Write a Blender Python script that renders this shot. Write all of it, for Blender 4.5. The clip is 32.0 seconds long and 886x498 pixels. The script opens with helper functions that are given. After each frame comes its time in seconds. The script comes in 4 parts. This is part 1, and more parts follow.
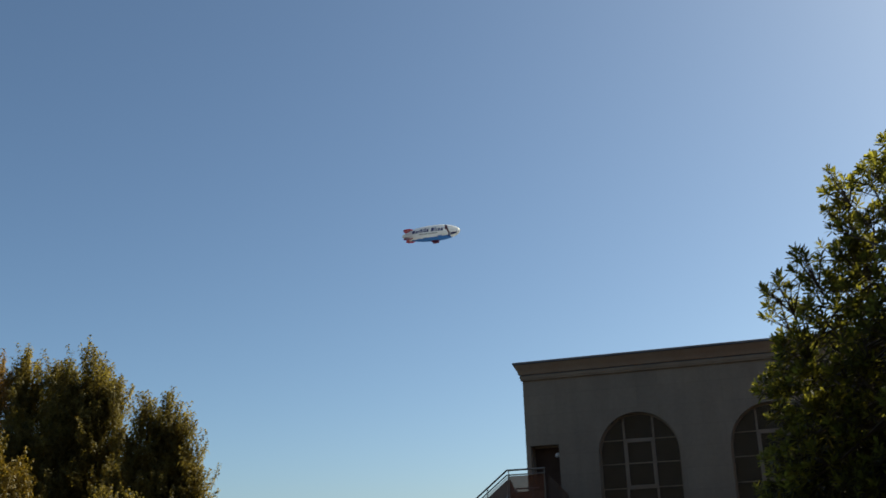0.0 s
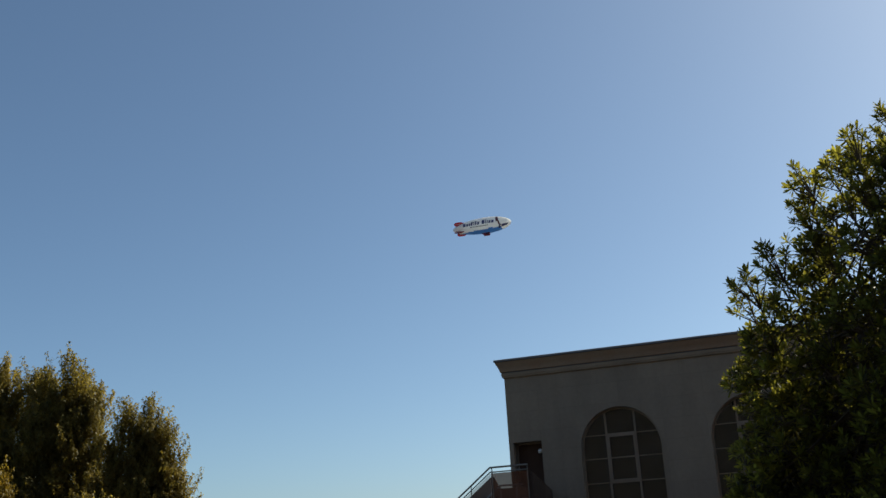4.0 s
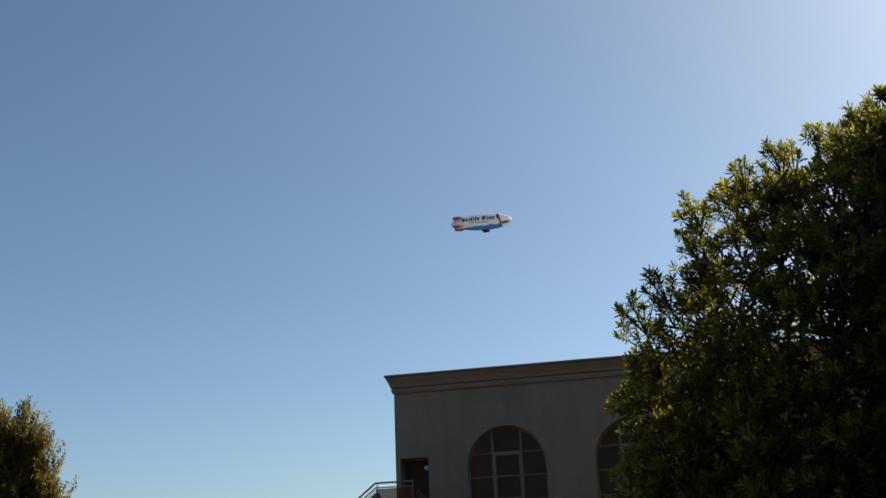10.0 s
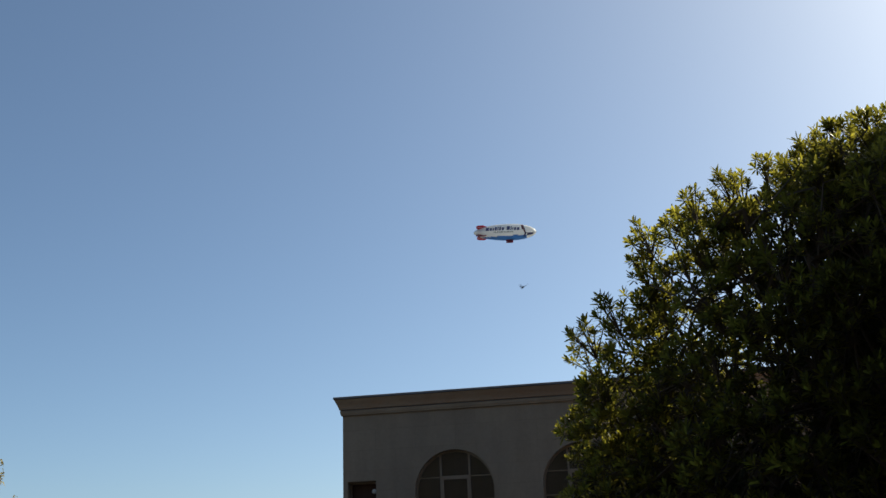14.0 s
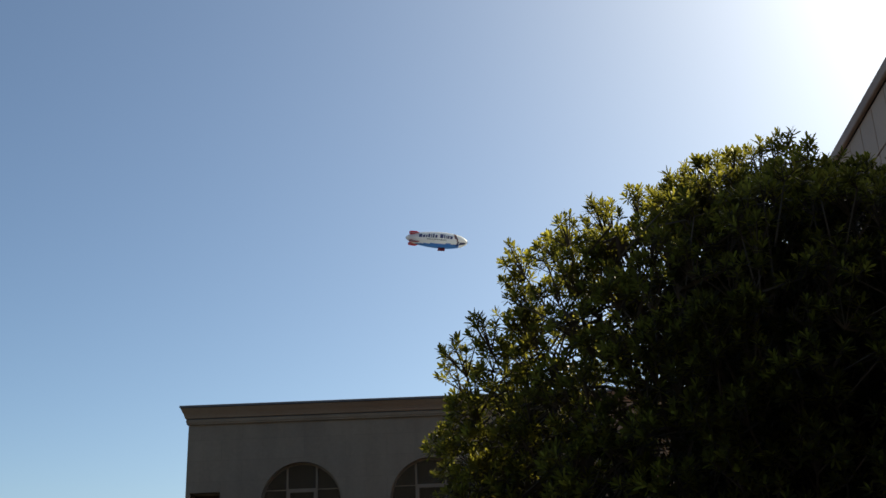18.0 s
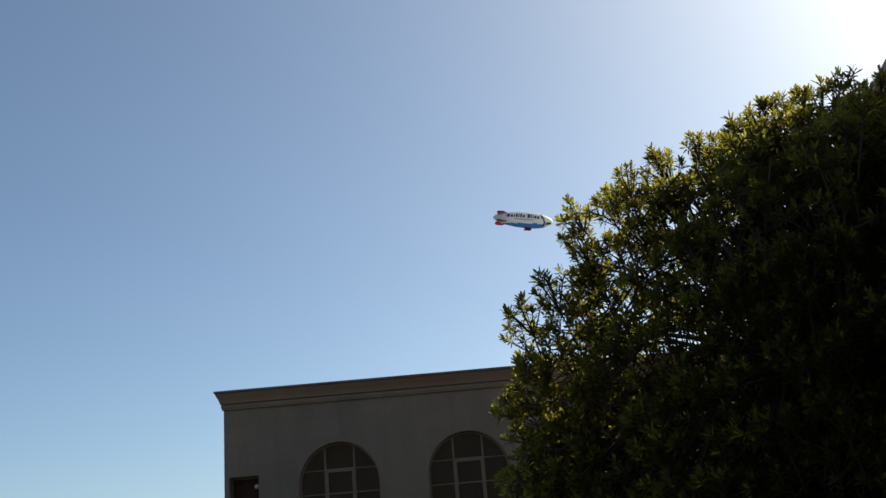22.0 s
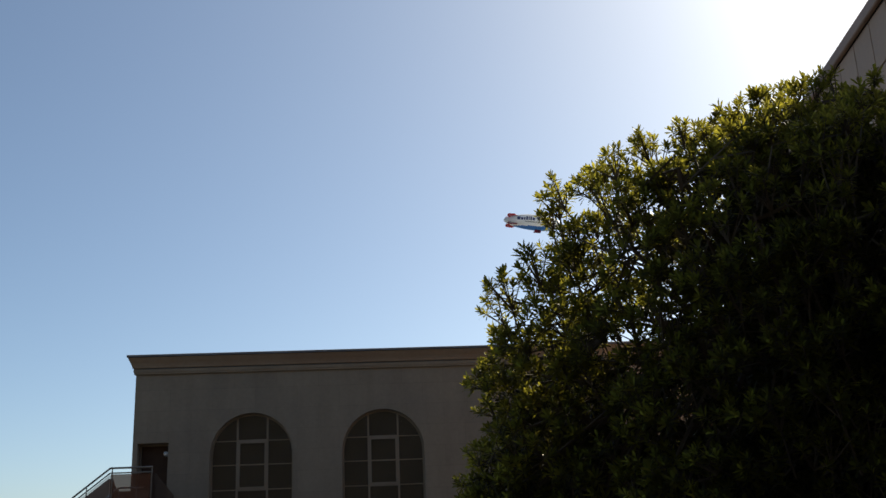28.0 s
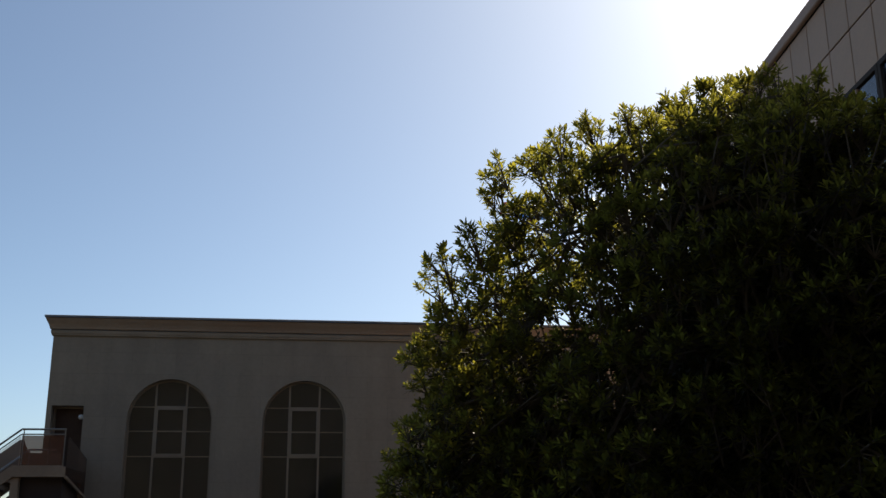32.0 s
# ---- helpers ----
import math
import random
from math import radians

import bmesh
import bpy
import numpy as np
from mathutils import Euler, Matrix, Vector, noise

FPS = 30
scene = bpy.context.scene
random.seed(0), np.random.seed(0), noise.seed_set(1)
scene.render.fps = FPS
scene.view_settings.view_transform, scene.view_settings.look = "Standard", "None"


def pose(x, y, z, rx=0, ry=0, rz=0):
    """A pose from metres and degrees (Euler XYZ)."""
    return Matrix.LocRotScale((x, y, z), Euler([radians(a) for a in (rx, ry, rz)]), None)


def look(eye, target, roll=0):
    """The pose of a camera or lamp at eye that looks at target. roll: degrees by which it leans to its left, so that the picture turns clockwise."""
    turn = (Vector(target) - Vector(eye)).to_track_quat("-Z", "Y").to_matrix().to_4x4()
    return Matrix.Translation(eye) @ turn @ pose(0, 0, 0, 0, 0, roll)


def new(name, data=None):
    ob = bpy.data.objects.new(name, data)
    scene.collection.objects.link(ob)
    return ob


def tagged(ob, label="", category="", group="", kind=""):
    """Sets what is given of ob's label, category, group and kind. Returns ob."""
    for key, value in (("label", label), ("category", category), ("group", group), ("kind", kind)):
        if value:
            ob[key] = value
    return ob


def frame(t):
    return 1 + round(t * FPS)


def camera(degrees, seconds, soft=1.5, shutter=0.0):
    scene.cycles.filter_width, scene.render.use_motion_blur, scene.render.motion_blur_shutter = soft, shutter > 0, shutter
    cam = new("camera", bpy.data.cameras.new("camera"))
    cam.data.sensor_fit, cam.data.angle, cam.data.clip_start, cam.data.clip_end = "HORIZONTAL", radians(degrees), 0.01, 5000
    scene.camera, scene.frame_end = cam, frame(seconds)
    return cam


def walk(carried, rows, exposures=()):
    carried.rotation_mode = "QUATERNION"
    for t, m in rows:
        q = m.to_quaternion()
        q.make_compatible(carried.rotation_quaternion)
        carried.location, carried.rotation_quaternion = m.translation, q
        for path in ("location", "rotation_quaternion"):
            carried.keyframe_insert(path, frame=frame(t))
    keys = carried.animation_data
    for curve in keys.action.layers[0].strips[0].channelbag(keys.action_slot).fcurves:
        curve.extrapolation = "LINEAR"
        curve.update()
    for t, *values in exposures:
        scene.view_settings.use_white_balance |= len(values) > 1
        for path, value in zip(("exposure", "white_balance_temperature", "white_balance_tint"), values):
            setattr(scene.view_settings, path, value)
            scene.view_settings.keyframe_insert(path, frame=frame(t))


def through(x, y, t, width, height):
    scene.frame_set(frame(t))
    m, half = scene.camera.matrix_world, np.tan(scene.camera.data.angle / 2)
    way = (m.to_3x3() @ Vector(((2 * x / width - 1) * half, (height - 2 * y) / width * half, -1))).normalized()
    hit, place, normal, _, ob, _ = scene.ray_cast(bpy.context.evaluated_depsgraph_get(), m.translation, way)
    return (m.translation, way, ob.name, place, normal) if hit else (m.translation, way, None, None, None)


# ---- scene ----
# ---- camera ----
cam = camera(47.16, 32.0, soft=1.5, shutter=0.2)
WALK = [
    (0, 0.000, 0.000, 1.600, 19.75, 17.57, 1.77),
    (0.5, -0.042, -0.032, 1.616, 22.46, 15.94, 2.91),
    (1, -0.004, -0.045, 1.614, 21.69, 16.46, 1.52),
    (1.5, 0.045, -0.048, 1.611, 21.80, 17.14, 2.87),
    (2, 0.067, -0.055, 1.606, 20.05, 16.94, 3.14),
    (2.5, 0.086, -0.052, 1.597, 19.73, 17.37, 3.11),
    (4.5, 0.076, -0.006, 1.605, 18.28, 17.37, 3.25),
    (5, 0.063, 0.035, 1.602, 14.34, 15.28, 1.55),
    (5.5, 0.070, 0.054, 1.595, 13.90, 16.29, 1.61),
    (6, 0.077, 0.034, 1.596, 16.37, 17.13, 2.18),
    (6.5, 0.077, 0.022, 1.603, 16.20, 17.16, 2.38),
    (7, 0.064, 0.003, 1.613, 16.36, 16.95, 2.16),
    (7.5, 0.073, 0.024, 1.600, 16.09, 17.26, 2.08),
    (8, 0.075, 0.005, 1.611, 15.05, 17.34, 2.23),
    (8.5, 0.079, 0.015, 1.607, 14.39, 17.63, 2.25),
    (9, 0.087, 0.025, 1.602, 13.79, 17.74, 2.27),
    (9.5, 0.090, 0.028, 1.606, 13.74, 18.18, 2.34),
    (10, 0.090, 0.013, 1.614, 12.72, 17.97, 2.36),
    (10.5, 0.092, 0.017, 1.601, 12.47, 18.20, 2.01),
    (11, 0.089, 0.008, 1.609, 12.08, 17.96, 2.04),
    (11.5, 0.091, 0.023, 1.600, 12.15, 18.16, 1.85),
    (12, 0.089, 0.018, 1.611, 11.54, 18.23, 2.16),
    (12.5, 0.099, 0.042, 1.608, 10.98, 17.85, 1.68),
    (13, 0.092, 0.054, 1.601, 10.72, 18.17, 1.53),
    (13.5, 0.089, 0.056, 1.612, 10.45, 18.73, 1.62),
    (14, 0.087, 0.037, 1.611, 9.82, 19.15, 2.14),
    (14.5, 0.106, 0.026, 1.606, 9.96, 19.73, 2.25),
    (16.5, 0.091, 0.025, 1.619, 8.99, 18.80, 2.29),
    (17, 0.038, 0.027, 1.619, 6.43, 19.15, 1.10),
    (17.5, -0.025, 0.045, 1.618, 1.74, 18.41, 1.12),
    (18, -0.058, 0.014, 1.622, 1.11, 19.59, 2.03),
    (18.5, -0.097, 0.008, 1.613, 0.43, 18.59, 0.94),
    (19, -0.129, 0.001, 1.619, 0.40, 19.38, 0.56),
    (19.5, -0.131, -0.007, 1.621, 0.99, 19.69, 0.59),
    (20, -0.157, -0.013, 1.626, 1.00, 18.69, 0.84),
    (20.5, -0.217, 0.068, 1.606, -0.07, 19.06, 0.82),
    (21, -0.330, 0.111, 1.602, 0.49, 19.25, 1.00),
    (21.5, -0.360, 0.176, 1.596, 1.96, 18.54, 2.93),
    (22, -0.347, 0.185, 1.587, 2.94, 18.42, 4.43),
    (22.5, -0.355, 0.208, 1.573, 1.91, 18.01, 4.21),
    (23, -0.386, 0.218, 1.565, 1.55, 18.03, 2.94),
    (23.5, -0.429, 0.210, 1.575, 1.62, 18.08, 2.09),
    (24, -0.451, 0.237, 1.577, 1.66, 17.85, 2.20),
    (24.5, -0.471, 0.217, 1.580, 1.16, 17.62, 2.51),
    (25, -0.501, 0.216, 1.577, 0.98, 17.28, 1.70),
    (25.5, -0.539, 0.227, 1.578, 0.22, 17.67, 1.18),
    (27.5, -0.722, 0.283, 1.567, -0.03, 18.04, 2.47),
    (28, -0.786, 0.299, 1.556, -2.89, 17.06, 2.22),
    (28.5, -0.851, 0.297, 1.561, -2.43, 16.93, 0.96),
    (29, -0.870, 0.293, 1.557, -2.35, 15.41, 1.68),
    (29.5, -0.880, 0.311, 1.566, -3.71, 15.46, 1.11),
    (30, -0.877, 0.325, 1.572, -4.52, 16.01, 1.04),
    (30.5, -0.869, 0.338, 1.577, -5.53, 16.06, 1.19),
    (31, -0.860, 0.355, 1.569, -6.21, 15.93, 1.12),
    (31.5, -0.852, 0.357, 1.566, -6.96, 15.49, 0.89),
    (32, -0.854, 0.360, 1.557, -7.62, 15.67, 0.36),
]
EXPOSURE = [(0.0, 0.43, 7300, -2), (9.0, 0.48, 7450, -1), (14.0, 0.54, 7550, 0), (20.0, 0.56, 7750, 0), (28.0, 0.64, 8100, 2), (32.0, 0.68, 7950, 3)]
walk(cam, [(t, pose(x, y, z, 90 + pitch, roll, yaw)) for t, x, y, z, yaw, pitch, roll in WALK], EXPOSURE)

# ---- world and sun ----
SUN_AZ, SUN_EL = 43.0, 38.0  # degrees clockwise from +y, and above the horizon
world = bpy.data.worlds.new("sky")
scene.world = world
world.use_nodes = True
wn, wl = world.node_tree.nodes, world.node_tree.links
sky = wn.new("ShaderNodeTexSky")
sky.sky_type, sky.sun_disc = "NISHITA", False
sky.sun_elevation, sky.sun_rotation = radians(SUN_EL), radians(SUN_AZ)
sky.air_density, sky.dust_density, sky.ozone_density = 0.72, 1.38, 5.6
wl.new(sky.outputs[0], wn["Background"].inputs[0])
wn["Background"].inputs[1].default_value = 0.105
sun = new("sun", bpy.data.lights.new("sun", "SUN"))
sun.data.energy, sun.data.angle, sun.data.color = 5.0, radians(0.55), (1.0, 0.94, 0.84)
sa, se = radians(SUN_AZ), radians(SUN_EL)
sun.matrix_basis = look((60 * math.sin(sa), 60 * math.cos(sa), 60 * math.tan(se)), (0, 0, 0))


# ---- materials ----
def material(name, base, rough=0.7, metal=0.0, vary=0.25, scale=4.0, fine=40.0, bump=0.2, dist=0.01, tone=None, islands=0.0, objects=0.0, spec=0.5):
    """Base colour broken up at two scales, with a fine relief."""
    m = bpy.data.materials.new(name)
    m.use_nodes = True
    n, l = m.node_tree.nodes, m.node_tree.links
    b = n["Principled BSDF"]
    b.inputs["Metallic"].default_value = metal
    b.inputs["Specular IOR Level"].default_value = spec
    co = n.new("ShaderNodeTexCoord")
    big, small = n.new("ShaderNodeTexNoise"), n.new("ShaderNodeTexNoise")
    for tex, s in ((big, scale), (small, fine)):
        l.new(co.outputs["Object"], tex.inputs["Vector"])
        tex.inputs["Scale"].default_value = s
        tex.inputs["Detail"].default_value = 5
    mix = n.new("ShaderNodeMix")
    mix.data_type = "RGBA"
    other = tone or tuple(c * (1 - vary) for c in base)
    mix.inputs["A"].default_value, mix.inputs["B"].default_value = (*base, 1), (*other, 1)
    ramp = n.new("ShaderNodeMapRange")
    ramp.inputs["From Min"].default_value, ramp.inputs["From Max"].default_value = 0.35, 0.68
    l.new(big.outputs["Fac"], ramp.inputs["Value"])
    l.new(ramp.outputs["Result"], mix.inputs["Factor"])
    hsv = n.new("ShaderNodeHueSaturation")
    l.new(mix.outputs["Result"], hsv.inputs["Color"])
    val = n.new("ShaderNodeMapRange")
    val.inputs["To Min"].default_value, val.inputs["To Max"].default_value = 1 - vary * 0.6, 1 + vary * 0.6
    l.new(small.outputs["Fac"], val.inputs["Value"])
    out = val.outputs["Result"]
    for amount, node, sock in ((islands, "ShaderNodeNewGeometry", "Random Per Island"), (objects, "ShaderNodeObjectInfo", "Random")):
        if amount:
            r, mr, mul = n.new(node), n.new("ShaderNodeMapRange"), n.new("ShaderNodeMath")
            mr.inputs["To Min"].default_value, mr.inputs["To Max"].default_value = 1 - amount, 1 + amount
            mul.operation = "MULTIPLY"
            l.new(r.outputs[sock], mr.inputs["Value"])
            l.new(mr.outputs["Result"], mul.inputs[0])
            l.new(out, mul.inputs[1])
            out = mul.outputs[0]
    l.new(out, hsv.inputs["Value"])
    l.new(hsv.outputs["Color"], b.inputs["Base Color"])
    rr = n.new("ShaderNodeMapRange")
    rr.inputs["To Min"].default_value, rr.inputs["To Max"].default_value = max(rough - 0.12, 0.02), min(rough + 0.12, 1)
    l.new(small.outputs["Fac"], rr.inputs["Value"])
    l.new(rr.outputs["Result"], b.inputs["Roughness"])
    if bump:
        bp = n.new("ShaderNodeBump")
        bp.inputs["Strength"].default_value, bp.inputs["Distance"].default_value = bump, dist
        l.new(small.outputs["Fac"], bp.inputs["Height"])
        l.new(bp.outputs["Normal"], b.inputs["Normal"])
    return m


def leaf_material(name, base, young, through, share=0.55, old=1.0, spec=0.13, rough=0.42, grain=1.3, single=0.55):
    """Leaves: gloss on top, light passing through, tone changing from leaf to leaf."""
    m = bpy.data.materials.new(name)
    m.use_nodes = True
    n, l = m.node_tree.nodes, m.node_tree.links
    b = n["Principled BSDF"]
    geo, co, tex = n.new("ShaderNodeNewGeometry"), n.new("ShaderNodeTexCoord"), n.new("ShaderNodeTexNoise")
    tex.inputs["Scale"].default_value = grain
    l.new(co.outputs["Object"], tex.inputs["Vector"])
    add = n.new("ShaderNodeMath")
    add.operation = "MULTIPLY_ADD"
    add.inputs[1].default_value = single
    l.new(geo.outputs["Random Per Island"], add.inputs[0])
    l.new(tex.outputs["Fac"], add.inputs[2])
    ramp = n.new("ShaderNodeValToRGB")
    ramp.color_ramp.elements[0].position, ramp.color_ramp.elements[0].color = 0.45, (*base, 1)
    ramp.color_ramp.elements[1].position, ramp.color_ramp.elements[1].color = 1.05, (*young, 1)
    l.new(add.outputs[0], ramp.inputs["Fac"])
    l.new(ramp.outputs["Color"], b.inputs["Base Color"])
    b.inputs["Roughness"].default_value = rough
    b.inputs["Specular IOR Level"].default_value = spec
    tr, sh = n.new("ShaderNodeBsdfTranslucent"), n.new("ShaderNodeMixShader")
    gain = n.new("ShaderNodeMix")
    gain.data_type, gain.blend_type = "RGBA", "MULTIPLY"
    gain.inputs["Factor"].default_value = 1.0
    gain.inputs["B"].default_value = (*through, 1)
    l.new(ramp.outputs["Color"], gain.inputs["A"])
    l.new(gain.outputs["Result"], tr.inputs["Color"])
    thin = n.new("ShaderNodeMapRange")  # young leaves are thin, old ones thick
    thin.inputs["From Min"].default_value, thin.inputs["From Max"].default_value = 0.45, 1.0
    thin.inputs["To Min"].default_value, thin.inputs["To Max"].default_value = share * old, share
    l.new(add.outputs[0], thin.inputs["Value"])
    l.new(thin.outputs["Result"], sh.inputs["Fac"])
    l.new(b.outputs[0], sh.inputs[1])
    l.new(tr.outputs[0], sh.inputs[2])
    l.new(sh.outputs[0], n["Material Output"].inputs["Surface"])
    return m


def plaster_material(name, base, tone, width, height, offset=(0.0, 0.0), groove=0.5):
    """Rendered wall with rain streaks and a faint grid of panel joints in its object space (x along, z up)."""
    m = material(name, base, 0.88, vary=0.22, scale=0.55, fine=9.0, bump=0.25, dist=0.006, tone=tone, spec=0.25)
    n, l = m.node_tree.nodes, m.node_tree.links
    b = n["Principled BSDF"]
    co, mp, br = n.new("ShaderNodeTexCoord"), n.new("ShaderNodeMapping"), n.new("ShaderNodeTexBrick")
    mp.inputs["Rotation"].default_value = (radians(-90), 0, 0)
    mp.inputs["Location"].default_value = (offset[0], offset[1], 0)
    l.new(co.outputs["Object"], mp.inputs["Vector"])
    l.new(mp.outputs["Vector"], br.inputs["Vector"])
    br.offset = 0.5
    br.inputs["Color1"].default_value = br.inputs["Color2"].default_value = (1, 1, 1, 1)
    br.inputs["Color2"].default_value = (0.93, 0.93, 0.94, 1)
    br.inputs["Mortar"].default_value = (groove, groove, groove, 1)
    br.inputs["Scale"].default_value, br.inputs["Mortar Size"].default_value = 1.0, 0.008
    br.inputs["Mortar Smooth"].default_value = 0.3
    br.inputs["Brick Width"].default_value, br.inputs["Row Height"].default_value = width, height
    st, sm = n.new("ShaderNodeTexNoise"), n.new("ShaderNodeMapping")
    sm.inputs["Scale"].default_value = (1.3, 1.3, 0.22)
    l.new(co.outputs["Object"], sm.inputs["Vector"])
    l.new(sm.outputs["Vector"], st.inputs["Vector"])
    st.inputs["Scale"].default_value, st.inputs["Detail"].default_value = 1.6, 6
    sr = n.new("ShaderNodeMapRange")
    sr.inputs["From Min"].default_value, sr.inputs["From Max"].default_value = 0.4, 0.7
    sr.inputs["To Min"].default_value, sr.inputs["To Max"].default_value = 1.04, 0.9
    l.new(st.outputs["Fac"], sr.inputs["Value"])
    one, two = n.new("ShaderNodeMix"), n.new("ShaderNodeMix")
    for k in (one, two):
        k.data_type, k.blend_type = "RGBA", "MULTIPLY"
        k.inputs["Factor"].default_value = 1.0
    src = b.inputs["Base Color"].links[0].from_socket
    l.new(src, one.inputs["A"])
    l.new(br.outputs["Color"], one.inputs["B"])
    l.new(one.outputs["Result"], two.inputs["A"])
    l.new(sr.outputs["Result"], two.inputs["B"])
    l.new(two.outputs["Result"], b.inputs["Base Color"])
    return m


def glass_material(name, tint, rough=0.05):
    m = bpy.data.materials.new(name)
    m.use_nodes = True
    b = m.node_tree.nodes["Principled BSDF"]
    b.inputs["Base Color"].default_value = (*tint, 1)
    b.inputs["Roughness"].default_value = rough
    b.inputs["Transmission Weight"].default_value = 1.0
    b.inputs["IOR"].default_value = 1.45
    return m


def sheet_material(name, colour, clear, tint=(0.66, 0.6, 0.57)):
    """Translucent plastic sheet: part lets the view through, part scatters the light behind it."""
    m = bpy.data.materials.new(name)
    m.use_nodes = True
    n, l = m.node_tree.nodes, m.node_tree.links
    b, tr, tl = n["Principled BSDF"], n.new("ShaderNodeBsdfTransparent"), n.new("ShaderNodeBsdfTranslucent")
    co, tex, mix = n.new("ShaderNodeTexCoord"), n.new("ShaderNodeTexNoise"), n.new("ShaderNodeMix")
    mix.data_type = "RGBA"
    tex.inputs["Scale"].default_value = 3.0
    l.new(co.outputs["Object"], tex.inputs["Vector"])
    mix.inputs["A"].default_value = (*colour, 1)
    mix.inputs["B"].default_value = (*[c * 0.7 for c in colour], 1)
    l.new(tex.outputs["Fac"], mix.inputs["Factor"])
    l.new(mix.outputs["Result"], b.inputs["Base Color"])
    l.new(mix.outputs["Result"], tl.inputs["Color"])
    b.inputs["Roughness"].default_value = 0.35
    tr.inputs["Color"].default_value = (*tint, 1)
    s1, s2 = n.new("ShaderNodeMixShader"), n.new("ShaderNodeMixShader")
    s1.inputs["Fac"].default_value, s2.inputs["Fac"].default_value = 0.5, clear
    l.new(b.outputs[0], s1.inputs[1])
    l.new(tl.outputs[0], s1.inputs[2])
    l.new(s1.outputs[0], s2.inputs[1])
    l.new(tr.outputs[0], s2.inputs[2])
    l.new(s2.outputs[0], n["Material Output"].inputs["Surface"])
    return m


M_WALL = plaster_material("grey_render", (0.345, 0.272, 0.198), (0.305, 0.243, 0.183), 1.25, 0.62, (0.3, 0.1), 0.84)
M_CORNICE = material("cornice_paint", (0.385, 0.285, 0.205), 0.8, vary=0.22, scale=0.8, fine=12, bump=0.15, tone=(0.36, 0.24, 0.165), spec=0.25)
M_CORNICE_GREY = material("cornice_grey", (0.38, 0.295, 0.215), 0.8, vary=0.2, scale=1.1, fine=12, bump=0.15, spec=0.25)
M_FLASH = material("roof_flashing", (0.20, 0.20, 0.21), 0.55, 0.3, vary=0.3, scale=1.5, fine=20)
M_FRAME = material("window_frame_paint", (0.30, 0.225, 0.16), 0.6, vary=0.15, scale=2, fine=25, bump=0.05)
M_GLASS = glass_material("window_glass", (0.55, 0.55, 0.56))
# Near-black: the darkness of an unlit room put into its surfaces
M_DARK = material("interior_gloom", (0.035, 0.032, 0.03), 0.9, vary=0.4, scale=0.7, fine=6)
M_ROOM_DARK = material("room_dark", (0.075, 0.064, 0.055), 0.85, vary=0.3, scale=1.2, fine=20)
M_CONCRETE = material("stair_concrete", (0.37, 0.26, 0.18), 0.85, vary=0.25, scale=1.4, fine=14, bump=0.2)
M_STEEL = material("rail_steel", (0.30, 0.26, 0.22), 0.55, 0.7, vary=0.15, scale=3, fine=30, bump=0.05)
M_SHEET = sheet_material("smoky_sheet", (0.40, 0.17, 0.10), 0.56)
M_SHEET_SIDE = sheet_material("grey_sheet", (0.34, 0.24, 0.19), 0.68)
M_SHEET_CLEAR = sheet_material("pale_sheet", (0.075, 0.062, 0.058), 0.84, (0.86, 0.84, 0.83))
M_UNDER_STAIR = material("dark_brown_under_stair", (0.06, 0.038, 0.03), 0.9, vary=0.3, scale=1.2, fine=12)
M_PARAPET = material("brown_parapet", (0.60, 0.43, 0.32), 0.8, vary=0.25, scale=1.6, fine=14, bump=0.15)
M_WHITE = material("white_plastic", (0.8, 0.8, 0.78), 0.4, vary=0.08, scale=6, fine=30, bump=0.02)
M_TILE = material("beige_tile_panel", (0.52, 0.33, 0.225), 0.6, vary=0.18, scale=0.8, fine=14, bump=0.1, objects=0.06, tone=(0.46, 0.30, 0.21), spec=0.25)
M_JOINT = material("dark_joint", (0.05, 0.034, 0.026), 0.9, vary=0.3, scale=2, fine=20)
M_EAVE = material("grey_eave_metal", (0.47, 0.315, 0.245), 0.7, spec=0.2, vary=0.25, scale=1.0, fine=18, bump=0.08)
M_BARK = material("grey_brown_bark", (0.12, 0.085, 0.06), 0.9, vary=0.4, scale=6, fine=45, bump=0.6, dist=0.02)
M_TWIG = material("twig_bark", (0.10, 0.075, 0.05), 0.85, vary=0.3, scale=8, fine=60, bump=0.2)
M_LEAF = leaf_material("evergreen_leaf", (0.021, 0.021, 0.009), (0.060, 0.058, 0.022), (10.0, 9.3, 3.5), 0.64, 0.6, 0.09, 0.5, grain=6.0, single=0.3)
# Darker, less translucent copy of the leaf: shade inside the crown, by colour
M_LEAF_INNER_SHADE = leaf_material("shaded_old_leaf", (0.018, 0.018, 0.009), (0.035, 0.033, 0.014), (4.0, 3.6, 1.6), 0.25)
M_LEAF_FAR = leaf_material("olive_leaf", (0.094, 0.080, 0.029), (0.178, 0.144, 0.049), (2.5, 2.3, 1.15), 0.55, 0.8, 0.12, 0.42)
M_LEAF_BROWN = leaf_material("brown_olive_leaf", (0.130, 0.092, 0.034), (0.22, 0.150, 0.057), (2.4, 2.0, 1.0), 0.55, 0.8, 0.12, 0.42)
M_LEAF_SHRUB = leaf_material("shrub_leaf", (0.105, 0.080, 0.016), (0.18, 0.128, 0.028), (2.2, 2.0, 1.1), 0.5, 0.8, 0.15, 0.42)
M_GROUND = material("asphalt_ground", (0.06, 0.06, 0.06), 0.9, vary=0.35, scale=0.25, fine=12, bump=0.3)
M_RED = material("red_fabric", (0.40, 0.036, 0.065), 0.5, vary=0.12, scale=0.4, fine=2, bump=0.0)
